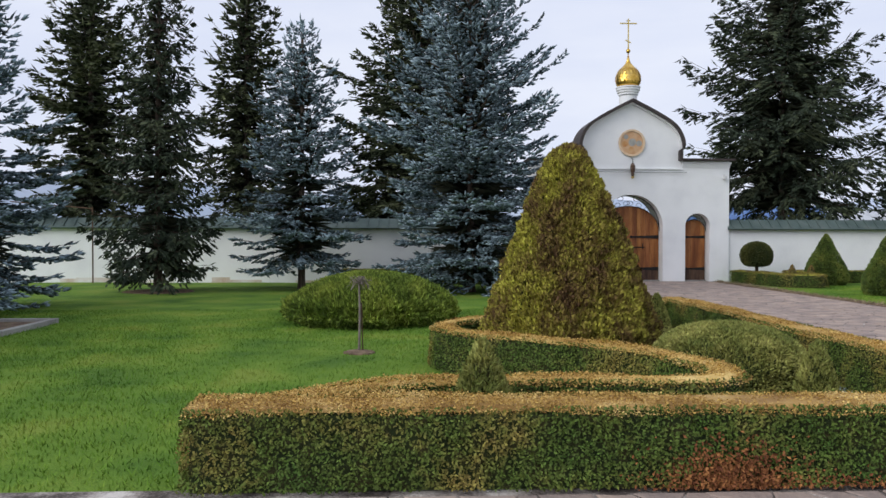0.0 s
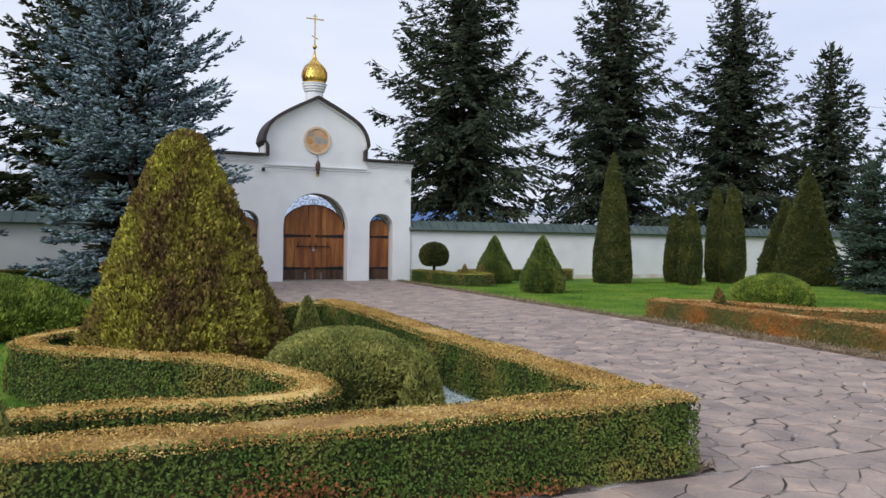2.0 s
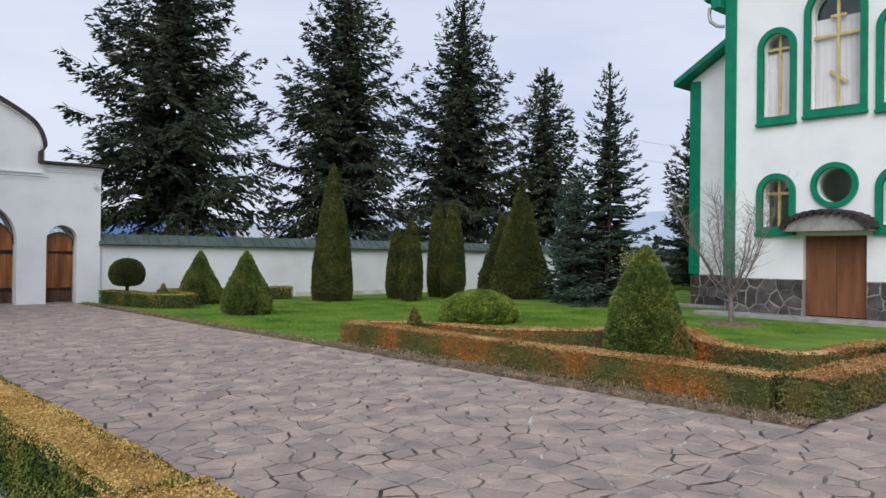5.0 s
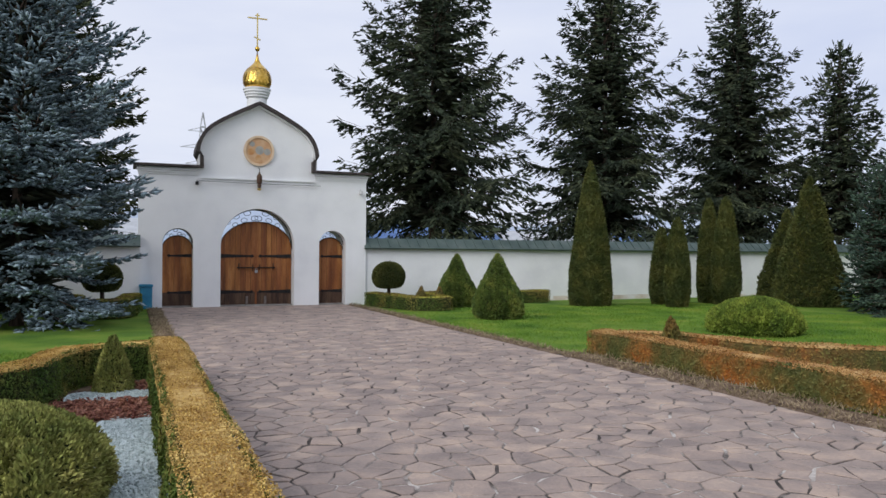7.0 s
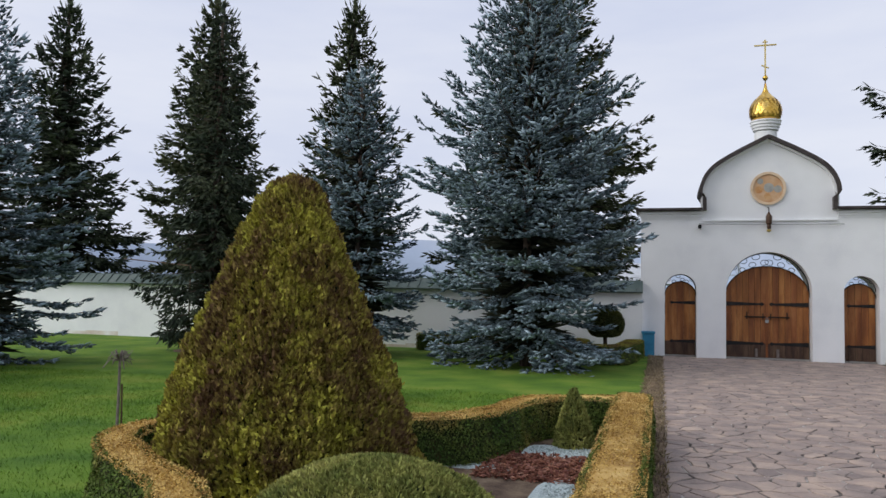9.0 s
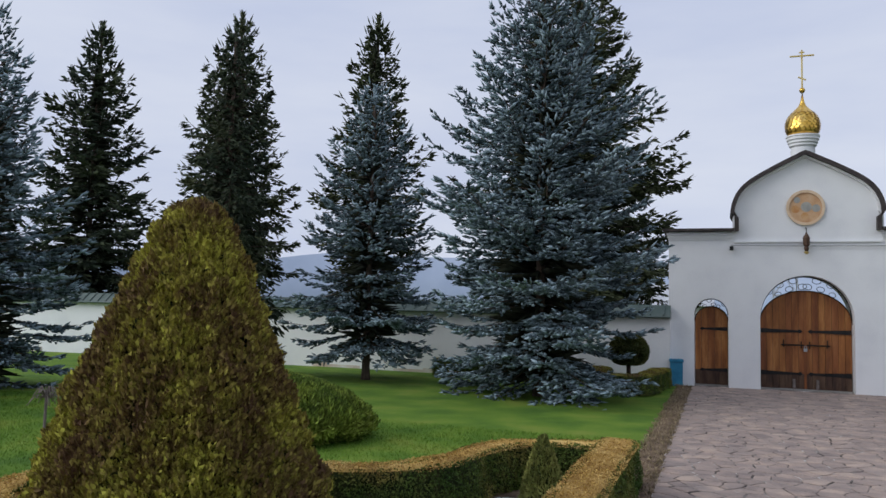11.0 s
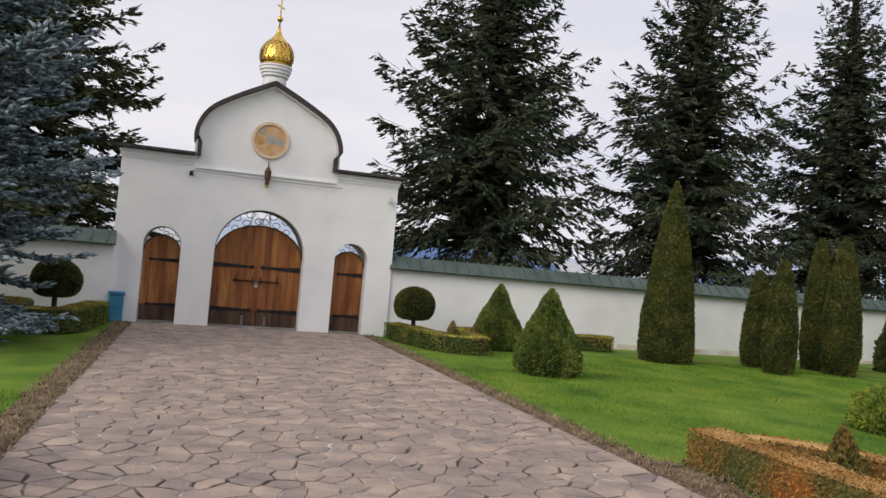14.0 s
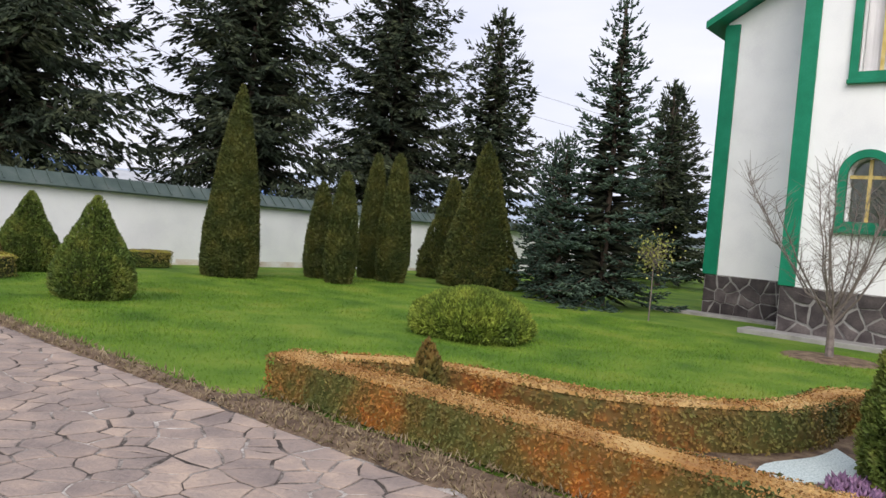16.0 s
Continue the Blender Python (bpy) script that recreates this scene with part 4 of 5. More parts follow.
EAST = [(SUM - x, y) for x, y in WEST[:17]] + [(11.9, 10.1), (11.5, 10.2), (10.9, 10.22), (10.3, 10.38), (9.75, 10.8), (9.3, 11.3), (9.13, 11.9), (9.1, 12.5), (8.85, 13.05), (8.5, 13.4), (8.28, 13.5)]
hedge([(-4.32 + 0.32 * i, 5.71) for i in range(19)] + [(1.63, 5.7)], 0.47, 0.49, M_HEDGE, M_TAN, "low clipped hedge with a bleached tan top along the path", 21)
RNG = np.random.default_rng(55)
burnt_n = 2600
burnt = np.column_stack([np.concatenate([RNG.normal(-1.13, 0.2, 2000), RNG.uniform(-0.9, 0.6, 600)]), 5.452 + RNG.normal(0, 0.012, burnt_n),
                         np.concatenate([np.abs(RNG.normal(0, 0.11, 2000)), np.abs(RNG.normal(0, 0.04, 600))]) + 0.01])
arrays("scorched_patch", *leaves(burnt, np.tile((0, -1.0, 0.3), (burnt_n, 1)), 0.013), M_BURNT, bpy.data.objects["hedge"], "rusty dead leaves at the hedge foot", "stuff")
hedge([(1.43, 5.98 + 0.3 * i) for i in range(27)], 0.41, 0.49, M_HEDGE, M_TAN, "low clipped hedge with a bleached tan top beside the drive", 22)
hedge([(p.x, p.y) for p in smooth_line([(*q, 0) for q in WEST], 6)], 0.33, 0.47, M_HEDGE, M_TAN, "low winding clipped hedge with a bleached tan top", 23, 5000, 0.0138)
hedge([(8.08, 13.85 - 0.3 * i) for i in range(27)], 0.41, 0.37, M_RUST, M_RTOP, "low scorched orange-brown hedge beside the drive", 24, 2900, 0.016)
hedge([(7.88 + 0.32 * i, 5.71) for i in range(19)], 0.5, 0.39, M_RUST, M_RTOP, "low scorched orange-brown hedge along the path", 28, 2300, 0.018)
hedge([(p.x, p.y) for p in smooth_line([(*q, 0) for q in EAST], 6)], 0.36, 0.38, M_RUST, M_RTOP, "low winding hedge, partly scorched orange-brown", 25, 1600, 0.02)
hedge([(p.x, p.y) for p in smooth_line([(8.05, 26.5, 0), (8.3, 25, 0), (8.6, 23.7, 0), (9.3, 23.6, 0), (9.45, 24.5, 0), (9.6, 25.9, 0), (11, 26.2, 0), (14.2, 26.3, 0)], 5)], 0.5, 0.4, M_HEDGE, M_THUJA, "low brownish green clipped hedge by the gate", 26, 1500, 0.022, "low hedges by the gate")
hedge([(p.x, p.y) for p in smooth_line([(1.05, 26.4, 0), (0.95, 25, 0), (0.75, 23.7, 0), (0.0, 23.6, 0), (-0.3, 24.5, 0), (-0.5, 25.7, 0), (-2, 25.9, 0), (-5.1, 25.9, 0)], 5)], 0.5, 0.46, M_HEDGE, M_THUJA, "low brownish green clipped hedge by the gate", 27, 1500, 0.022, "low hedges by the gate")

clipped("thuja", -1.17, 9.86, [(0.02, 0.0), (1.02, 0.0), (1.04, 0.2), (0.96, 0.55), (0.82, 0.95), (0.67, 1.35), (0.52, 1.75), (0.37, 2.12), (0.26, 2.38), (0.15, 2.52), (0.03, 2.57)],
        M_THUJA, "golden-brown clipped conical thuja in the bed", "shrub", 31, 0.022, 10800, 0.035, upright=0.55, spray=0.05, clump=0.075, size=0.095)
clipped("juniper_mound", 0.12, 8.46, [(0.02, 0.0), (0.68, 0.0), (0.77, 0.15), (0.74, 0.34), (0.6, 0.5), (0.4, 0.6), (0.18, 0.65), (0.02, 0.66)],
        M_JUNBED, "flat-topped clipped juniper mound in the bed", "shrub", 32, 0.013, 10500, 0.03, upright=0.2, spray=0.036, clump=0.035, size=0.075)
MINI = [(0.01, 0.0), (0.2, 0.0), (0.19, 0.12), (0.14, 0.33), (0.08, 0.52), (0.03, 0.63), (0.005, 0.66)]
for x, y, s, k in ((-2.53, 6.05, 37, 1.24), (0.54, 7.55, 38, 0.9), (0.82, 12.73, 39, 0.96)):
    clipped("dwarf_conifer", x, y, [(a * k * 1.1, b * k) for a, b in MINI], M_JUNBED, "small clipped cone conifer inside the bed", "shrub", s, 0.016, 7000, 0.04, upright=0.6, spray=0.05, group="small clipped cones")
for x, y, s in ((8.5, 12.55, 40), (9.42, 8.0, 41), (12.0, 6.15, 52)):
    clipped("dwarf_conifer", x, y, MINI, M_RUST, "small browned cone conifer inside the bed", "shrub", s, 0.03, 3600, 0.04, upright=0.6, spray=0.06, group="small clipped cones")
clipped("dwarf_spruce", 10.15, 9.05, [(0.02, 0.0), (0.54, 0.0), (0.6, 0.22), (0.56, 0.55), (0.46, 0.95), (0.31, 1.32), (0.15, 1.6), (0.03, 1.76)],
        M_CONIC, "clipped green conical spruce in the bed", "shrub", 43, 0.019, 7000, 0.035, upright=0.3, spray=0.05, clump=0.045, size=0.12)
clipped("juniper_bush", -3.7, 14.85, [(0.02, 0.0), (1.3, 0.0), (1.52, 0.16), (1.46, 0.36), (1.18, 0.58), (0.78, 0.75), (0.35, 0.84), (0.02, 0.86)],
        M_JUNIPER, "broad bright green juniper bush on the lawn", "shrub", 44, 0.022, 5600, 0.045, upright=0.35, spray=0.09, squash=0.92, clump=0.09, size=0.17)
clipped("juniper_bush", 12.98, 15.5, [(0.02, 0.0), (0.74, 0.0), (0.92, 0.12), (0.91, 0.28), (0.77, 0.47), (0.54, 0.62), (0.26, 0.71), (0.02, 0.73)],
        M_JUNIPER, "rounded bright green juniper bush on the lawn", "shrub", 45, 0.02, 6500, 0.045, upright=0.35, spray=0.085, clump=0.08, size=0.15)
CONE = [(0.02, 0.0), (0.52, 0.0), (0.63, 0.16), (0.63, 0.4), (0.53, 0.66), (0.4, 0.9), (0.28, 1.13), (0.2, 1.32), (0.11, 1.5), (0.02, 1.62)]
for x, y, s, k in ((9.56, 20.6, 46, 1.0), (10.36, 25.1, 47, 1.0)):
    clipped("clipped_cone", x, y, [(a * k, b * k) for a, b in CONE], M_CONIC, "bright green clipped cone shrub on the lawn", "shrub", s, 0.02, 5000, 0.035, upright=0.3, spray=0.055, group="clipped cones by the gate", clump=0.05, size=0.14)
for x, y, s in ((8.28, 25.5, 48), (0.3, 25.4, 49)):
    ball = [(0.01, 0.6), (0.2, 0.58), (0.37, 0.63), (0.46, 0.76), (0.49, 0.92), (0.46, 1.08), (0.37, 1.22), (0.24, 1.31), (0.1, 1.35), (0.01, 1.36)]
    clipped("ball_tree", x, y, ball, M_YEW, "ball-clipped evergreen on a short stem", "shrub", s, 0.024, 3000, 0.025, spray=0.06, stem=0.66, group="ball trees by the gate")
for x, y, s in ((9.0, 24.6, 53), (9.5, 24.4, 54)):
    clipped("dwarf_conifer", x, y, MINI, M_RUST, "small browned cone conifer inside the hedge", "shrub", s, 0.03, 2200, 0.04, upright=0.6, group="small clipped cones")
COL = [(0.02, 0.0), (0.23, 0.0), (0.29, 0.15), (0.28, 0.4), (0.22, 0.65), (0.14, 0.86), (0.08, 0.96), (0.02, 1.0)]
clipped("column_yew", 14.65, 24.25, [(0.02, 0.0), (0.62, 0.0), (0.67, 0.3), (0.65, 1.0), (0.54, 2.0), (0.39, 3.0), (0.22, 3.9), (0.1, 4.4), (0.02, 4.62)], M_YEW, "tall pointed clipped yew against the wall", "shrub", 61, 0.026, 2000, 0.02, upright=0.4, spray=0.085, body=M_YEW, group="clipped yews")
for x, y, h, w, s in ((17.3, 24.1, 2.55, 1.25, 62), (16.9, 22.8, 2.8, 1.35, 63), (19.45, 24.3, 3.6, 1.35, 64), (19.2, 23.2, 3.55, 1.55, 65)):
    clipped("column_yew", x, y, [(a * w, b * h) for a, b in COL], M_YEW, "narrow clipped column yew on the lawn", "shrub", s, 0.026, 2000, 0.03, upright=0.4, spray=0.085, body=M_YEW, group="clipped yews")
for x, y, h, w, s in ((21.6, 22.0, 4.2, 1.15, 66), (23.1, 24.4, 3.3, 1.0, 67)):
    clipped("pyramid_yew", x, y, [(0.02, 0.0), (w * 0.95, 0.0), (w, 0.35), (w * 0.82, h * 0.3), (w * 0.52, h * 0.6), (w * 0.22, h * 0.88), (0.02, h)], M_YEW, "broad clipped pyramid yew on the lawn", "shrub", s, 0.03, 1700, 0.04, upright=0.3, spray=0.085, body=M_HBODY, group="clipped yews", clump=0.09, size=0.22)

spruce(-1.3, 22.2, 9.85, 3.45, M_BLUE, "large silver-blue spruce beside the gate", 71, 0.45, 0.31, 9, 0.19, 0.07, 0.0, 1.0, 0.74, 0.62)
spruce(-6.09, 23.4, 7.5, 2.1, M_BLUE, "slender silver-blue spruce with a bare trunk foot by the wall", 72, 0.95, 0.29, 8, 0.17, 0.066, 0.1, 1.0, 0.7, 0.85)
spruce(-12.1, 17.0, 8.0, 2.4, M_BLUE, "blue-green spruce near the house", 73, 0.25, 0.32, 8, 0.19, 0.07, 0.0, 0.8, 0.8)
spruce(-9.85, 22.4, 9.2, 1.6, M_DARK, "dark spruce with weeping branches on the lawn", 74, 0.6, 0.3, 8, 0.18, 0.055, 0.9, 0.5, 0.62, 0.8, far=True)
spruce(-2.4, 33.5, 15.8, 5.0, M_OLIVE, "dark spruce behind the wall", 75, 2.0, 0.48, 8, 0.3, 0.085, 0.3, 1.0, 0.88, far=True)
spruce(-8.9, 29.3, 11.9, 2.3, M_OLIVE, "tall olive-green spruce behind the wall", 76, 2.5, 0.38, 8, 0.26, 0.08, 0.3, 1.0, 0.82, 0.6, far=True)
spruce(-14.3, 29.0, 12.4, 2.7, M_OLIVE, "tall olive-green spruce behind the wall", 77, 2.5, 0.38, 8, 0.26, 0.08, 0.3, 1.0, 0.82, 0.6, far=True)
spruce(-21.5, 29.6, 13.0, 3.2, M_DARK, "tall dark spruce behind the wall", 78, 2.3, 0.45, 8, 0.32, 0.1, 0.3, 1.0, 0.85, far=True)
spruce(-27.5, 29.0, 14.0, 3.3, M_DARK, "tall dark spruce beyond the house", 79, 2.3, 0.45, 8, 0.34, 0.11, 0.3, 1.0, 0.85, far=True)
spruce(11.9, 31.2, 15.6, 5.2, M_DARK, "large dark spruce behind the wall", 80, 2.9, 0.5, 8, 0.27, 0.072, 0.6, 1.05, 1.0, 0.6, 0.16, True)
spruce(20.5, 32.2, 16.4, 5.0, M_DARK, "large dark spruce behind the wall", 81, 2.8, 0.5, 8, 0.29, 0.076, 0.6, 1.05, 1.0, 0.65, 0.16, True)
spruce(29.2, 33.4, 16.6, 5.0, M_DARK, "large dark spruce behind the wall", 82, 2.7, 0.5, 8, 0.3, 0.08, 0.55, 1.05, 0.98, 0.75, 0.15, True)
spruce(30.9, 28.9, 11.1, 2.8, M_DARK, "dark spruce behind the wall", 83, 2.6, 0.38, 8, 0.28, 0.085, 0.4, 1.0, 0.78, 0.6, far=True)
spruce(21.45, 17.9, 7.9, 2.15, M_FIR, "open tiered dark green fir on the lawn", 84, 0.3, 0.36, 7, 0.17, 0.058, 0.0, 0.55, 0.85, 0.95, 0.08)
spruce(22.7, 20.4, 4.3, 1.35, M_FIR, "young bushy dark green spruce on the lawn", 87, 0.1, 0.22, 8, 0.15, 0.055, 0.0, 1.1, 0.75, 1.0, 0.06)
spruce(20.9, 18.9, 4.1, 1.0, M_FIR, "slim young dark green spruce on the lawn", 88, 0.1, 0.22, 8, 0.14, 0.05, 0.0, 1.2, 0.7, 1.0, 0.06)
spruce(35.3, 22.6, 8.6, 2.6, M_DARK, "dark spruce beyond the church", 85, 0.9, 0.42, 8, 0.28, 0.085, 0.3, far=True)
spruce(41.0, 25.0, 9.6, 2.8, M_DARK, "dark spruce beyond the church", 86, 0.9, 0.42, 8, 0.28, 0.085, 0.3, far=True)

# bare shrub-like tree by the church
def bare_tree(x, y, h, seed):
    rnd = random.Random(seed)
    root = thing("bare_tree", pose(x, y, 0), "leafless young tree with thin upright twigs on the lawn", "tree")
    bm = bmesh.new()
    tube(bm, [(0, 0, -0.05), (0.02, 0.01, 0.35), (0.0, 0.03, 0.75)], 0.075, 8, 0.05)
    part("trunk", bm, M_GREYBARK, root)
    for b in range(13):
        bm = bmesh.new()
        az = b * 2.4 + rnd.uniform(-0.4, 0.4)
        ln = rnd.uniform(0.6, 1.0) * (h - 0.8)
        out = rnd.uniform(0.25, 0.75)
        p = [Vector((0, 0, 0.5 + 0.03 * b))]
        for k in range(1, 7):
            t = k / 6
            p.append(Vector((math.cos(az) * out * ln * t ** 0.8 + rnd.uniform(-0.04, 0.04), math.sin(az) * out * ln * t ** 0.8 + rnd.uniform(-0.04, 0.04), 0.6 + ln * t)))
        tube(bm, p, 0.02, 6, 0.004)
        for k in range(60):
            i = rnd.randint(1, 5)
            q = p[i].lerp(p[i + 1], rnd.random())
            d = Vector((rnd.uniform(-1, 1), rnd.uniform(-1, 1), rnd.uniform(0.2, 1.2))).normalized() * rnd.uniform(0.2, 0.6)
            tube(bm, [q, q + d * 0.5 + Vector((0, 0, -0.02)), q + d], 0.005, 4, 0.002)
        part("limb", bm, M_GREYBARK, root)
    return root
bare_tree(17.7, 11.6, 3.7, 3)
for x, y, r, lab in ((17.7, 11.6, 0.8, "bare tree"), (-3.65, 10.98, 0.22, "sapling"), (-9.85, 22.4, 1.0, "weeping spruce")):
    bm = lathe([(r, -0.03), (r * 0.9, 0.012), (r * 0.5, 0.03), (0.01, 0.035)], 20, None, x, y)
    tagged(part("soil_patch", bm, M_SOIL, None), "round patch of bare brown soil under the " + lab, "soil")

def sapling(x, y, h, seed, crown, mat, label, up=0.07):
    rnd = random.Random(seed)
    root = thing("sapling", pose(x, y, 0), label, "tree")
    part("trunk", tube(bmesh.new(), [(0, 0, -0.05), (0.01, 0, h * 0.5), (0, 0.01, h)], 0.017, 7, 0.013), M_GREYBARK, root)
    bm = bmesh.new()
    for k in range(46):
        a = rnd.uniform(0, 6.28)
        r = crown * rnd.uniform(0.4, 1.0)
        tube(bm, [(0, 0, h - 0.03), (math.cos(a) * r * 0.5, math.sin(a) * r * 0.5, h + rnd.uniform(-up * 0.6, up)), (math.cos(a) * r, math.sin(a) * r, h - rnd.uniform(-up, 0.12))], 0.006, 4, 0.003)
    part("twigs", bm, mat, root, kind="stuff")
    part("stake", tube(bmesh.new(), [(0.05, 0.02, -0.05), (0.03, 0.02, h * 0.7)], 0.009, 6), M_DARKWOOD, root)
    return root
sapling(-3.65, 10.98, 0.92, 4, 0.2, M_GREYBARK, "young grafted standard sapling tied to a stake")
young = sapling(19.6, 15.7, 1.35, 5, 0.4, M_GREYBARK, "thin young tree with a pale yellowish leafy crown", 0.4)
RNG = np.random.default_rng(6)
arrays("leaf_crown", *leaves(np.column_stack([RNG.normal(0, 0.2, (420, 2)), 1.45 + RNG.normal(0, 0.2, 420)]), RNG.normal(0, 1, (420, 3)), 0.035), M_JUNBED, young, kind="stuff")

# soil strips with dry plants along the drive
def strip(x0, x1, y0, y1, seed):
    global RNG
    RNG = np.random.default_rng(seed)
    st = thing("soil_strip", pose(0, 0, 0), "narrow strip of brown soil and dry plants along the drive", "soil", kind="structure")
    nx, ny = 4, int((y1 - y0) * 6)
    xs, ys = np.linspace(x0, x1, nx + 1), np.linspace(y0, y1, ny + 1)
    g = np.stack(np.meshgrid(xs, ys), -1).reshape(-1, 2)
    zz = np.where((g[:, 0] < x0 + 0.01) | (g[:, 0] > x1 - 0.01), -0.02, 0.02) + RNG.normal(0, 0.008, len(g))
    a = np.arange(nx)[None] + (nx + 1) * np.arange(ny)[:, None]
    arrays("soil", np.column_stack([g, zz]), np.stack([a, a + 1, a + nx + 2, a + nx + 1], -1).reshape(-1, 4), M_SOIL, st)
    n = int((x1 - x0) * (y1 - y0) * 700)
    p = np.column_stack([RNG.uniform(x0, x1, n), RNG.uniform(y0, y1, n), np.full(n, 0.01)])
    v, f = sprigs(p, RNG.normal(0, 1, (n, 3)) + np.array([0, 0, 0.8]), RNG.uniform(0.03, 0.11, n), 0.018, 0.3)
    arrays("dry_plants", v, f, M_DRY, st, "dry brown ground plants", "stuff")
M_DRY = material("dry_plant", [(0.13, 0.11, 0.05), (0.25, 0.19, 0.115), (0.38, 0.3, 0.2)], 3, 0.85, 0, 9, 0.35)
strip(7.28, 7.89, 5.46, 13.9, 81)
strip(7.28, 7.62, 13.9, 26.6, 84)
strip(1.42, 1.8, 14.0, 26.6, 82)
strip(1.63, 1.8, 5.46, 14.0, 83)

# inside the west and east beds: soil, white gravel and bark chips
def bed(name, flip, seed):
    fx = (lambda x: SUM - x) if flip else (lambda x: x)
    rng = np.random.default_rng(seed)
    b = thing(name, pose(0, 0, 0), "planting bed of soil, white gravel and red bark chips", "planting bed", kind="structure")
    def blob(nm, pts, z, mat, lab):
        ln = [(fx(p.x), p.y) for p in smooth_line([(*q, 0) for q in pts + [pts[0]]], 4)[:-1]]
        part(nm, slab(ln if not flip else ln[::-1], [], 0.02, lambda u, v, q: (u, v, z - 0.02 + q)), mat, b, lab)
    blob("soil", [(-4.0, 5.85), (-1, 6.5), (-0.5, 7.4), (-2.3, 9.4), (-2.4, 10.6), (-0.4, 11.2), (0.3, 12.8), (1.25, 13.5), (1.4, 9), (1.5, 5.75), (-1, 5.72)], 0.004, M_SOIL, "")
    blob("white_gravel", [(0.85, 6.05), (1.3, 6.05), (1.28, 8.4), (1.28, 10.95), (0.8, 11.05), (0.7, 10.4), (0.76, 8.4)], 0.012, M_GRAVEL, "white gravel band")
    blob("white_gravel", [(0.35, 12.1), (0.7, 12.0), (1.25, 12.05), (1.28, 12.62), (0.9, 12.66), (0.4, 12.64)], 0.012, M_GRAVEL, "white gravel band")
    blob("white_gravel", [(-0.3, 11.3), (0.2, 11.3), (0.42, 11.42), (0.1, 11.62), (-0.1, 11.55)], 0.012, M_GRAVEL, "white gravel band")
    n = 2000
    p = np.column_stack([rng.uniform(0.1, 1.28, n), rng.uniform(11.0, 12.1, n), rng.uniform(0.01, 0.03, n)])
    m = 360
    p = np.concatenate([p, np.column_stack([rng.uniform(0.6, 1.28, m), rng.uniform(12.6, 13.3, m), rng.uniform(0.01, 0.03, m)])])
    p[:, 0] = [fx(x) for x in p[:, 0]]
    d = rng.normal(0, 1, (len(p), 3)) * np.array([1, 1, 0.25])
    arrays("bark_chips", *sprigs(p, d, rng.uniform(0.04, 0.1, len(p)), 0.035, 0.4), M_CHIP, b, "red-brown bark chips", "stuff")
    n = 2400
    q = np.concatenate([np.column_stack([rng.uniform(0.78, 1.28, n), rng.uniform(6.1, 10.95, n)]), np.column_stack([rng.uniform(0.4, 1.25, 500), rng.uniform(12.08, 12.6, 500)])])
    q = np.column_stack([[fx(x) for x in q[:, 0]], q[:, 1], np.full(len(q), 0.014)])
    arrays("pebbles", *sprigs(q, rng.normal(0, 1, (len(q), 3)) * np.array([1, 1, 0.2]), rng.uniform(0.02, 0.04, len(q)), 0.022, 0.8), M_GRAVEL, b, "white pebbles", "stuff")
    if flip:
        blob("white_gravel", [(-1.4, 9.95), (-0.8, 9.6), (-0.2, 9.75), (0.1, 10.1), (-0.3, 10.2), (-0.9, 10.0)], 0.014, M_GRAVEL, "white gravel band")
bed("bed_west", False, 91)
bed("bed_east", True, 92)
rf = np.random.default_rng(93)
n = 170
fp = np.column_stack([rf.uniform(9.35, 9.85, n), rf.uniform(9.35, 9.7, n), np.full(n, 0.02)])
RNG = np.random.default_rng(94)
tagged(arrays("flower_patch", *sprigs(fp, rf.normal(0, 0.5, (n, 3)) + np.array([0, 0, 1]), 0.09, 0.04), M_FLOWER, None, kind="stuff"), "patch of low purple flowers in the bed", "flowers")

# lawn blades near the path
def blades(x0, x1, y0, y1, n, seed, keep, name):
    rng = np.random.default_rng(seed)
    p = np.column_stack([rng.uniform(x0, x1, n), rng.uniform(y0, y1, n)])
    p = p[keep(p)]
    n = len(p)
    h = rng.uniform(0.02, 0.05, n)[:, None]
    a = rng.uniform(0, 2 * math.pi, n)
    s = np.column_stack([np.cos(a), np.sin(a), np.zeros(n)]) * 0.006
    base = np.column_stack([p, np.full(n, -0.015)])
    tip = base + np.column_stack([rng.normal(0, 0.45, (n, 2)), np.ones(n)]) * h
    v = np.stack([base - s, base + s, tip], 1).reshape(-1, 3)
    ob = arrays(name, v, np.arange(3 * n).reshape(-1, 3), M_BLADE, None, kind="stuff")
    return tagged(ob, "short green lawn grass", "grass")
def west_keep(p):
    edge = np.interp(p[:, 1], [5.4, 5.8, 6.4, 6.8, 9.0, 9.8, 10.6, 11.2, 11.9, 13.0, 13.7], [-4.4, -4.2, -3.5, -2.4, -2.3, -2.85, -2.6, -1.2, -0.1, 0.05, 1.2])
    return p[:, 0] < np.where(p[:, 1] > 13.7, 1.42, edge)
blades(-12, 1.42, 5.62, 17, 100000, 101, west_keep, "grass")
blades(7.7, 19, 9.5, 24.5, 100000, 102, lambda p: (p[:, 1] > 13.8) | (p[:, 0] > np.interp(p[:, 1], [9.4, 10.3, 11.2, 13.0, 13.7], [12.4, 12.2, 9.9, 9.3, 8.4])), "grass")

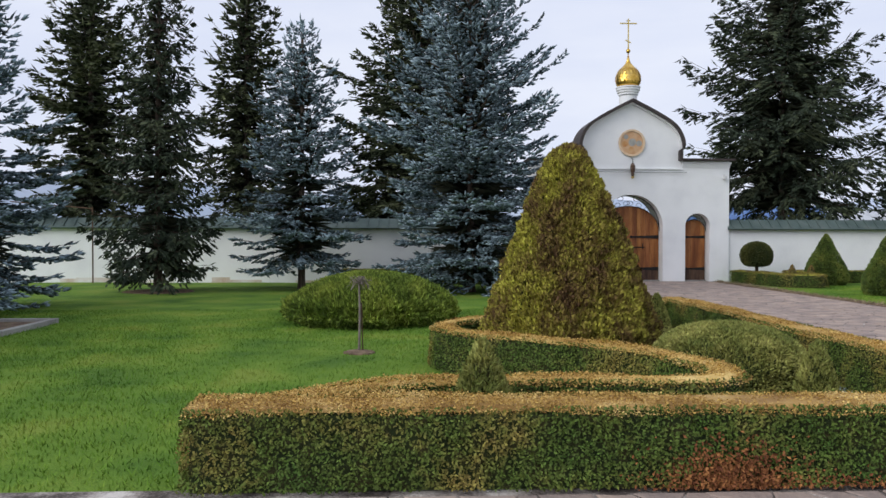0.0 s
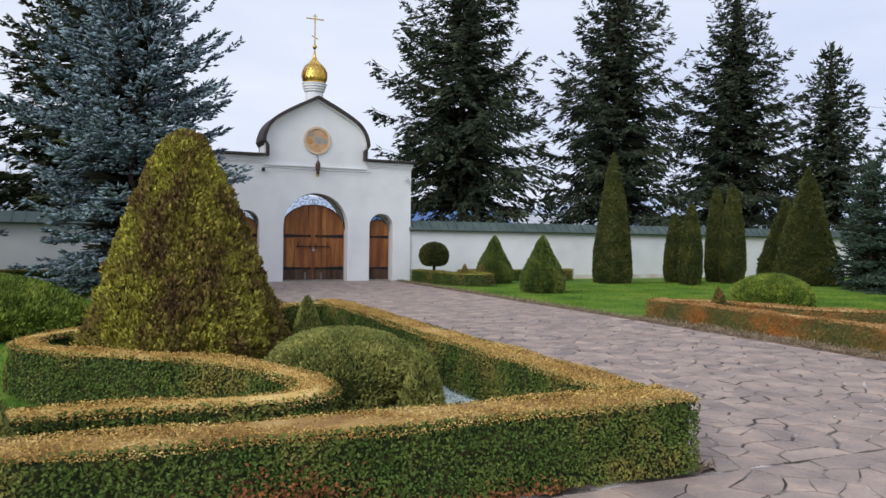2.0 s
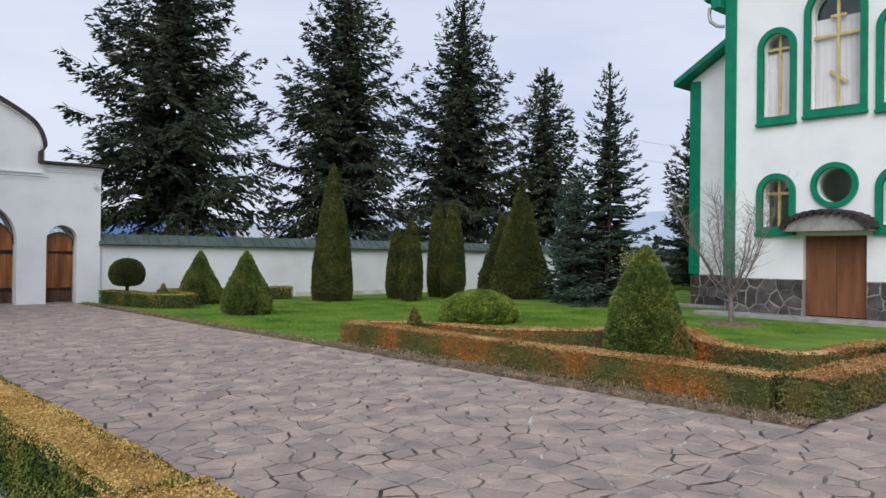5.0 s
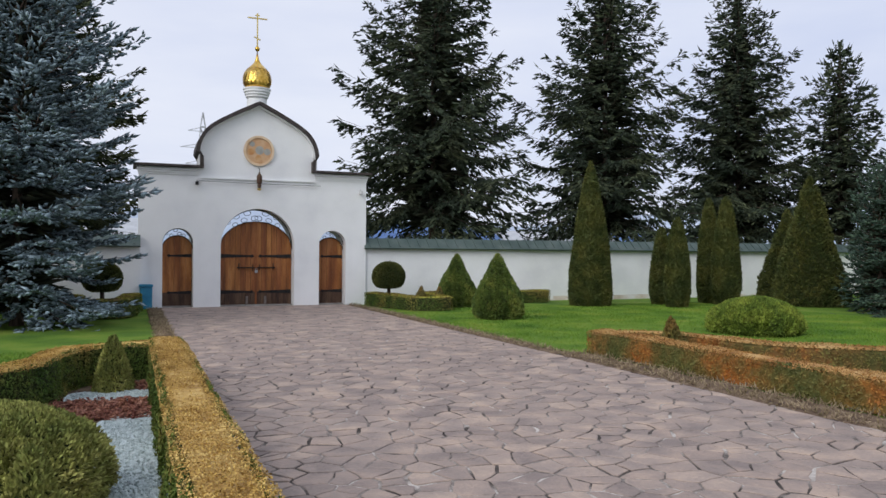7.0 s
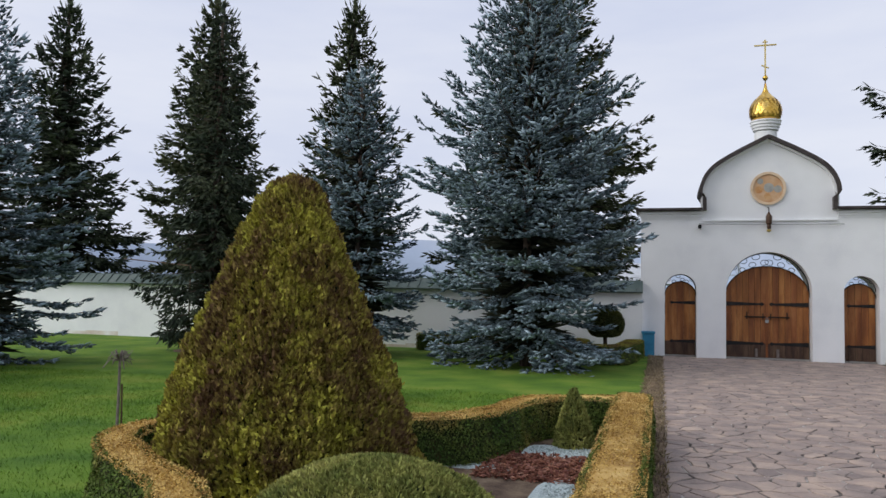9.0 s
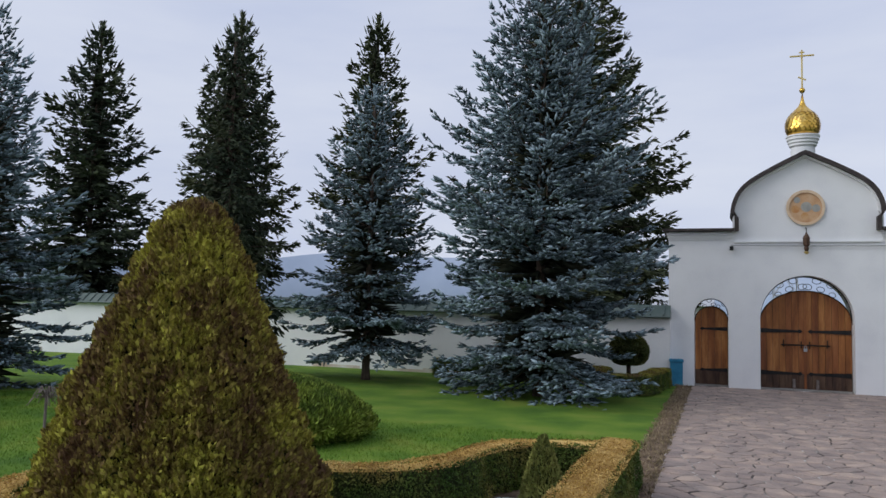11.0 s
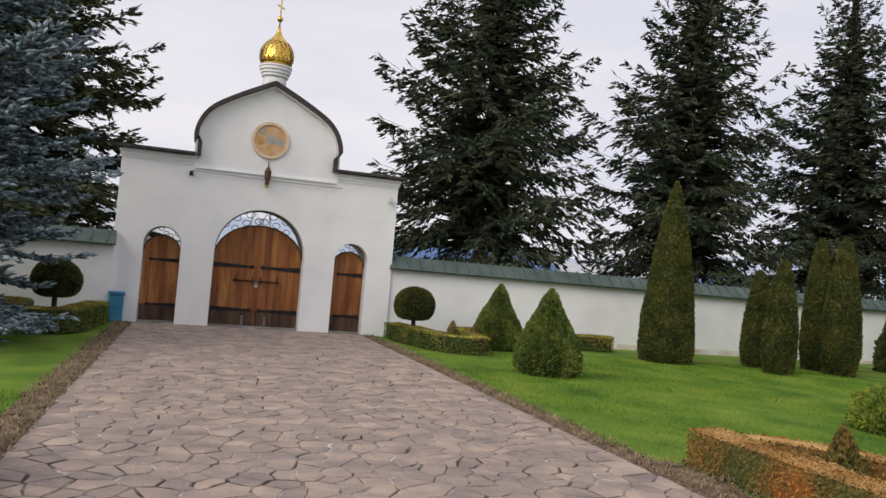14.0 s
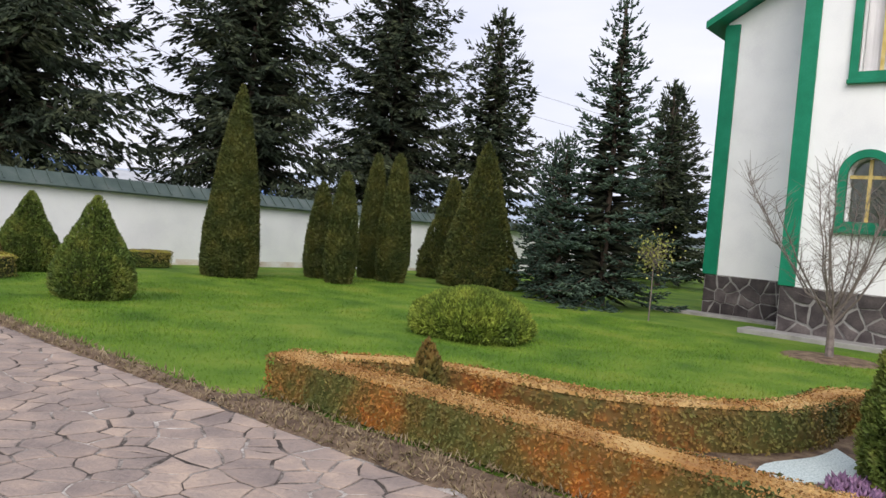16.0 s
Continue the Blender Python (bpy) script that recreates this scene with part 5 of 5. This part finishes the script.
# small building beyond the blue spruce, with its kerb
hs = thing("small_house", pose(-9.7, 11.4, 0), "small white house with a pale sheet-metal roof", "house")
part("wall", boxed(-7, -6, -0.1, -1.55, 3.3, 2.45), M_PLASTER, hs)
part("plinth", boxed(-7, -6, -0.1, -1.53, 3.32, 0.5), M_CONCRETE, hs)
part("roof", slab([(-7.5, 2.42), (-1.15, 2.42), (-1.15, 2.5), (-4.3, 4.6), (-7.5, 2.5)], [], 9.9, lambda u, v, q: (u, -6.3 + q, v)), M_GREYROOF, hs, "pale grey sheet-metal roof")
part("gutter", tube(bmesh.new(), [(-1.1, -6.3, 2.46), (-1.1, 3.6, 2.46)], 0.06, 8), M_STEEL, hs)
part("downpipe", tube(bmesh.new(), [(-1.1, 3.5, 2.42), (-1.2, 3.45, 2.25), (-1.48, 3.2, 2.1), (-1.48, 3.2, 0.1)], 0.045, 8), M_STEEL, hs)
kb = thing("kerbed_slab", pose(-10.0, 13.85, 0), "dark slab in a low concrete kerb on the lawn", "kerb")
part("slab", boxed(-1.4, -0.9, -0.05, 0.75, 0.75, 0.02), M_SOIL, kb)
part("kerb", boxed(-1.5, 0.75, -0.05, 0.9, 0.87, 0.07, bevel=0.01), M_CONCRETE, kb)
part("kerb", boxed(0.78, -1.0, -0.05, 0.9, 0.74, 0.07, bevel=0.01), M_CONCRETE, kb)

# bin, pole and cable by the wall
bn = thing("litter_bin", pose(1.4, 26.72, 0, 0, 0, 8), "blue plastic litter bin by the gate", "bin")
part("body", boxed(-0.16, -0.14, 0.0, 0.16, 0.14, 0.62, bevel=0.02), M_BIN, bn)
part("lid", boxed(-0.18, -0.16, 0.62, 0.18, 0.16, 0.7, bevel=0.02), M_BIN, bn)
pp = thing("cable_pole", pose(-13.2, 26.4, 0), "thin brown steel pole by the wall", "pole")
part("pole", tube(bmesh.new(), [(0, 0, -0.1), (0, 0, 2.45)], 0.025, 8), M_DARKWOOD, pp)
part("arm", tube(bmesh.new(), [(0.0, 0, 2.4), (-2.6, 0, 2.62)], 0.018, 6), M_DARKWOOD, pp)

# beyond the wall: roofs, power pylon, hills
for x, y, w, h, mat, lab in ((16.5, 44, 7, 3.3, M_BLUEROOF, "blue"), (27, 48, 8, 3.2, M_GREYROOF, "pale grey"), (-1.0, 50, 6, 3.6, M_GREYROOF, "pale grey"), (40, 55, 9, 3.4, M_BLUEROOF, "blue")):
    hh = thing("far_house", pose(x, y, 0), "low white house behind the wall with a " + lab + " roof", "house", "houses behind the wall")
    part("wall", boxed(-w / 2, -2.5, -0.1, w / 2, 2.5, h - 1.1), M_PLASTER, hh)
    part("roof", slab([(-2.9, h - 1.2), (2.9, h - 1.2), (0, h)], [], w + 0.6, lambda u, v, q, w=w: (-w / 2 - 0.3 + q, u, v)), mat, hh)
py_ = thing("power_pylon", pose(25.3, 300, -0.1) @ Matrix.Scale(0.87, 4), "grey steel lattice power pylon far behind the wall", "pylon")
bm = bmesh.new()
lv = [(6.0, 0), (4.6, 12), (3.4, 24), (2.3, 36), (1.6, 46), (1.0, 56), (0.2, 62)]
for (a, z0), (b, z1) in zip(lv, lv[1:]):
    c0 = [(-a, -a, z0), (a, -a, z0), (a, a, z0), (-a, a, z0)]
    c1 = [(-b, -b, z1), (b, -b, z1), (b, b, z1), (-b, b, z1)]
    for i in range(4):
        j = (i + 1) % 4
        for p, q in ((c0[i], c1[i]), (c0[i], c1[j]), (c0[j], c1[i]), (c1[i], c1[j])):
            tube(bm, [p, q], 0.16, 4)
part("tower", bm, M_STEEL, py_)
for z, l in ((40, 7), (47, 9), (54, 6)):
    bm = bmesh.new()
    for s in (-1, 1):
        for p, q in (((0, 0, z), (s * l, 0, z + 0.2)), ((0, 0, z + 2), (s * l, 0, z + 0.2))):
            tube(bm, [p, q], 0.16, 4)
    part("crossarm", bm, M_STEEL, py_)
copy_thing(py_, pose(-59, 570, -0.1))
def hills(name, dist, seed, hmin, hmax, label):
    rng = np.random.default_rng(seed)
    n = 160
    a = np.linspace(-1.9, 1.9, n)
    z = hmin + (hmax - hmin) * (0.5 + 0.25 * np.sin(a * 4 + seed) + 0.15 * np.sin(a * 11 + 2 * seed) + 0.06 * np.sin(a * 29 + seed))
    x, y = np.sin(a) * dist, np.cos(a) * dist
    v = np.concatenate([np.column_stack([x, y, np.full(n, -5.0)]), np.column_stack([x, y, z]), np.column_stack([x * 1.3, y * 1.3, np.full(n, -5.0)])])
    i = np.arange(n - 1)
    f = np.concatenate([np.stack([i, i + 1, n + i + 1, n + i], 1), np.stack([n + i, n + i + 1, 2 * n + i + 1, 2 * n + i], 1)])
    return tagged(arrays(name, v, f, M_HILL, None, smooth=True), label, "hills", kind="structure")
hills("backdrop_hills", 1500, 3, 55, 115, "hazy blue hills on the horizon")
# overhead wires by the church
for z0, z1 in ((9.5, 9.2), (8.3, 8.0)):
    tagged(part("overhead_wire", tube(bmesh.new(), [(33, 33, z0), (45, 31, z0 - 0.35), (60, 29, z1)], 0.012, 4), M_STEEL, None), "thin dark overhead wire beyond the wall", "wire")

# ---- crazy paving and stone facing ----
def clip(poly, a, n):
    """The part of a polygon on the side of the line through a against n."""
    out = []
    for i, p in enumerate(poly):
        q = poly[(i + 1) % len(poly)]
        dp, dq = (p[0] - a[0]) * n[0] + (p[1] - a[1]) * n[1], (q[0] - a[0]) * n[0] + (q[1] - a[1]) * n[1]
        if dp <= 0:
            out.append(p)
        if (dp < 0) != (dq < 0) and dp != dq:
            t = dp / (dp - dq)
            out.append((p[0] + (q[0] - p[0]) * t, p[1] + (q[1] - p[1]) * t))
    return out


def cells(x0, y0, x1, y1, step, seed, jitter=0.48):
    """Irregular stones that fill a rectangle: (centre, polygon)."""
    rng = np.random.default_rng(seed)
    nx, ny = max(1, round((x1 - x0) / step)), max(1, round((y1 - y0) / step))
    sx, sy = (x1 - x0) / nx, (y1 - y0) / ny
    grid = {}
    for i in range(nx):
        for j in range(ny):
            if rng.random() < 0.1:
                continue
            grid[i, j] = (x0 + (i + 0.5 + rng.uniform(-jitter, jitter)) * sx, y0 + (j + 0.5 + rng.uniform(-jitter, jitter)) * sy)
    out = []
    for (i, j), c in grid.items():
        poly = [(x0, y0), (x1, y0), (x1, y1), (x0, y1)]
        for a in range(-3, 4):
            for b in range(-3, 4):
                o = grid.get((i + a, j + b))
                if o and (a or b):
                    n = (o[0] - c[0], o[1] - c[1])
                    poly = clip(poly, ((c[0] + o[0]) / 2, (c[1] + o[1]) / 2), n)
                    if len(poly) < 3:
                        break
            if len(poly) < 3:
                break
        if len(poly) >= 3:
            out.append((c, poly))
    return out


def stone(poly, gap, rise, rng, depth=0.02):
    """One stone: corners pulled in by the joint, a low worn rim and a top."""
    p = np.array(poly)
    c = p.mean(0)
    d = p - c
    r = np.maximum(np.linalg.norm(d, axis=1, keepdims=True), 1e-6)
    gp = np.minimum(gap, r * 0.3)
    outer = c + d * (1 - gp / r)
    inner = c + d * (1 - np.minimum(gp + 0.012, r * 0.5) / r)
    z = rise + rng.uniform(-0.003, 0.003)
    n = len(p)
    tilt = rng.uniform(-0.006, 0.006, 2)
    zi = z + (inner - c) @ tilt
    v = np.concatenate([np.column_stack([outer, np.full(n, rise - depth)]), np.column_stack([outer, zi - 0.0035]), np.column_stack([inner, zi])])
    f = [tuple(range(2 * n, 3 * n))]
    for i in range(n):
        j = (i + 1) % n
        f += [(i, j, n + j, n + i), (n + i, n + j, 2 * n + j, 2 * n + i)]
    return v, f


def tight(poly):
    """Drops corners that nearly coincide."""
    return [p for i, p in enumerate(poly) if math.dist(p, poly[i - 1]) > 0.02]


def broken(poly):
    """Long edges get a chipped, uneven course that neighbours share."""
    out = []
    for i, p in enumerate(poly):
        q = poly[(i + 1) % len(poly)]
        out.append(p)
        if math.dist(p, q) > 0.13:
            m = ((p[0] + q[0]) / 2, (p[1] + q[1]) / 2)
            w = math.sin(round(m[0] * 500) * 12.9898 + round(m[1] * 500) * 78.233) * 43758.5453
            k = 0.11 * (w - math.floor(w) - 0.5)
            if p > q:
                k = -k
            out.append((m[0] - (q[1] - p[1]) * k, m[1] + (q[0] - p[0]) * k))
    return out


def lay(stones, parent, near, gap, rise, seed, name, mat, turn=lambda v: v):
    rng = np.random.default_rng(seed)
    restv, restf, single = [], [], 0
    k = 0
    for c, poly in stones:
        poly = tight(poly)
        if len(poly) < 3:
            continue
        v, f = stone(broken(poly), gap * rng.uniform(0.35, 2.1), rise, rng)
        if near(c) and single < 300:
            single += 1
            me = bpy.data.meshes.new(name)
            me.from_pydata([turn(q) for q in v], [], f)
            link_mesh(name, me, mat, parent)
        else:
            restv += [turn(q) for q in v]
            restf += [tuple(i + k for i in q) for q in f]
            k += len(v)
    if restv:
        me = bpy.data.meshes.new(name)
        me.from_pydata(restv, [], restf)
        link_mesh(name + "s_far", me, mat, parent, "", "stuff")


PAVE_W = cells(-9.4, 0.4, 13.6, 5.43, 0.25, 3)
PAVE_S = cells(-9.4, -9.0, 13.6, 0.4, 0.36, 31)
PAVE_D = cells(1.78, 5.44, 7.3, 27.0, 0.225, 4)
lay(PAVE_W, bed_mortar, lambda c: -0.5 < c[0] < 6.5 and 3.2 < c[1] < 5.5, 0.0105, 0.0, 5, "stone", M_STONE)
lay(PAVE_S, bed_mortar, lambda c: False, 0.0105, 0.0, 32, "stone", M_STONE)
lay(PAVE_D, drive_mortar, lambda c: c[1] < 10.5, 0.0105, 0.0, 6, "stone", M_STONE)
lay(cells(11.16, 0.0, 13.35, 1.04, 0.3, 8), church, lambda c: True, 0.02, 0.03, 9, "plinth_stone", M_PLINTH, lambda v: (-v[2], v[0], v[1]))
lay(cells(13.37, 0.0, 16.0, 1.04, 0.3, 10), church, lambda c: True, 0.02, 0.03, 11, "plinth_stone", M_PLINTH, lambda v: (2.7 - v[2], v[0], v[1]))
lay(cells(7.4, 0.0, 9.6, 1.04, 0.34, 12), church, lambda c: True, 0.02, 0.03, 13, "plinth_stone", M_PLINTH, lambda v: (-v[2], v[0], v[1]))
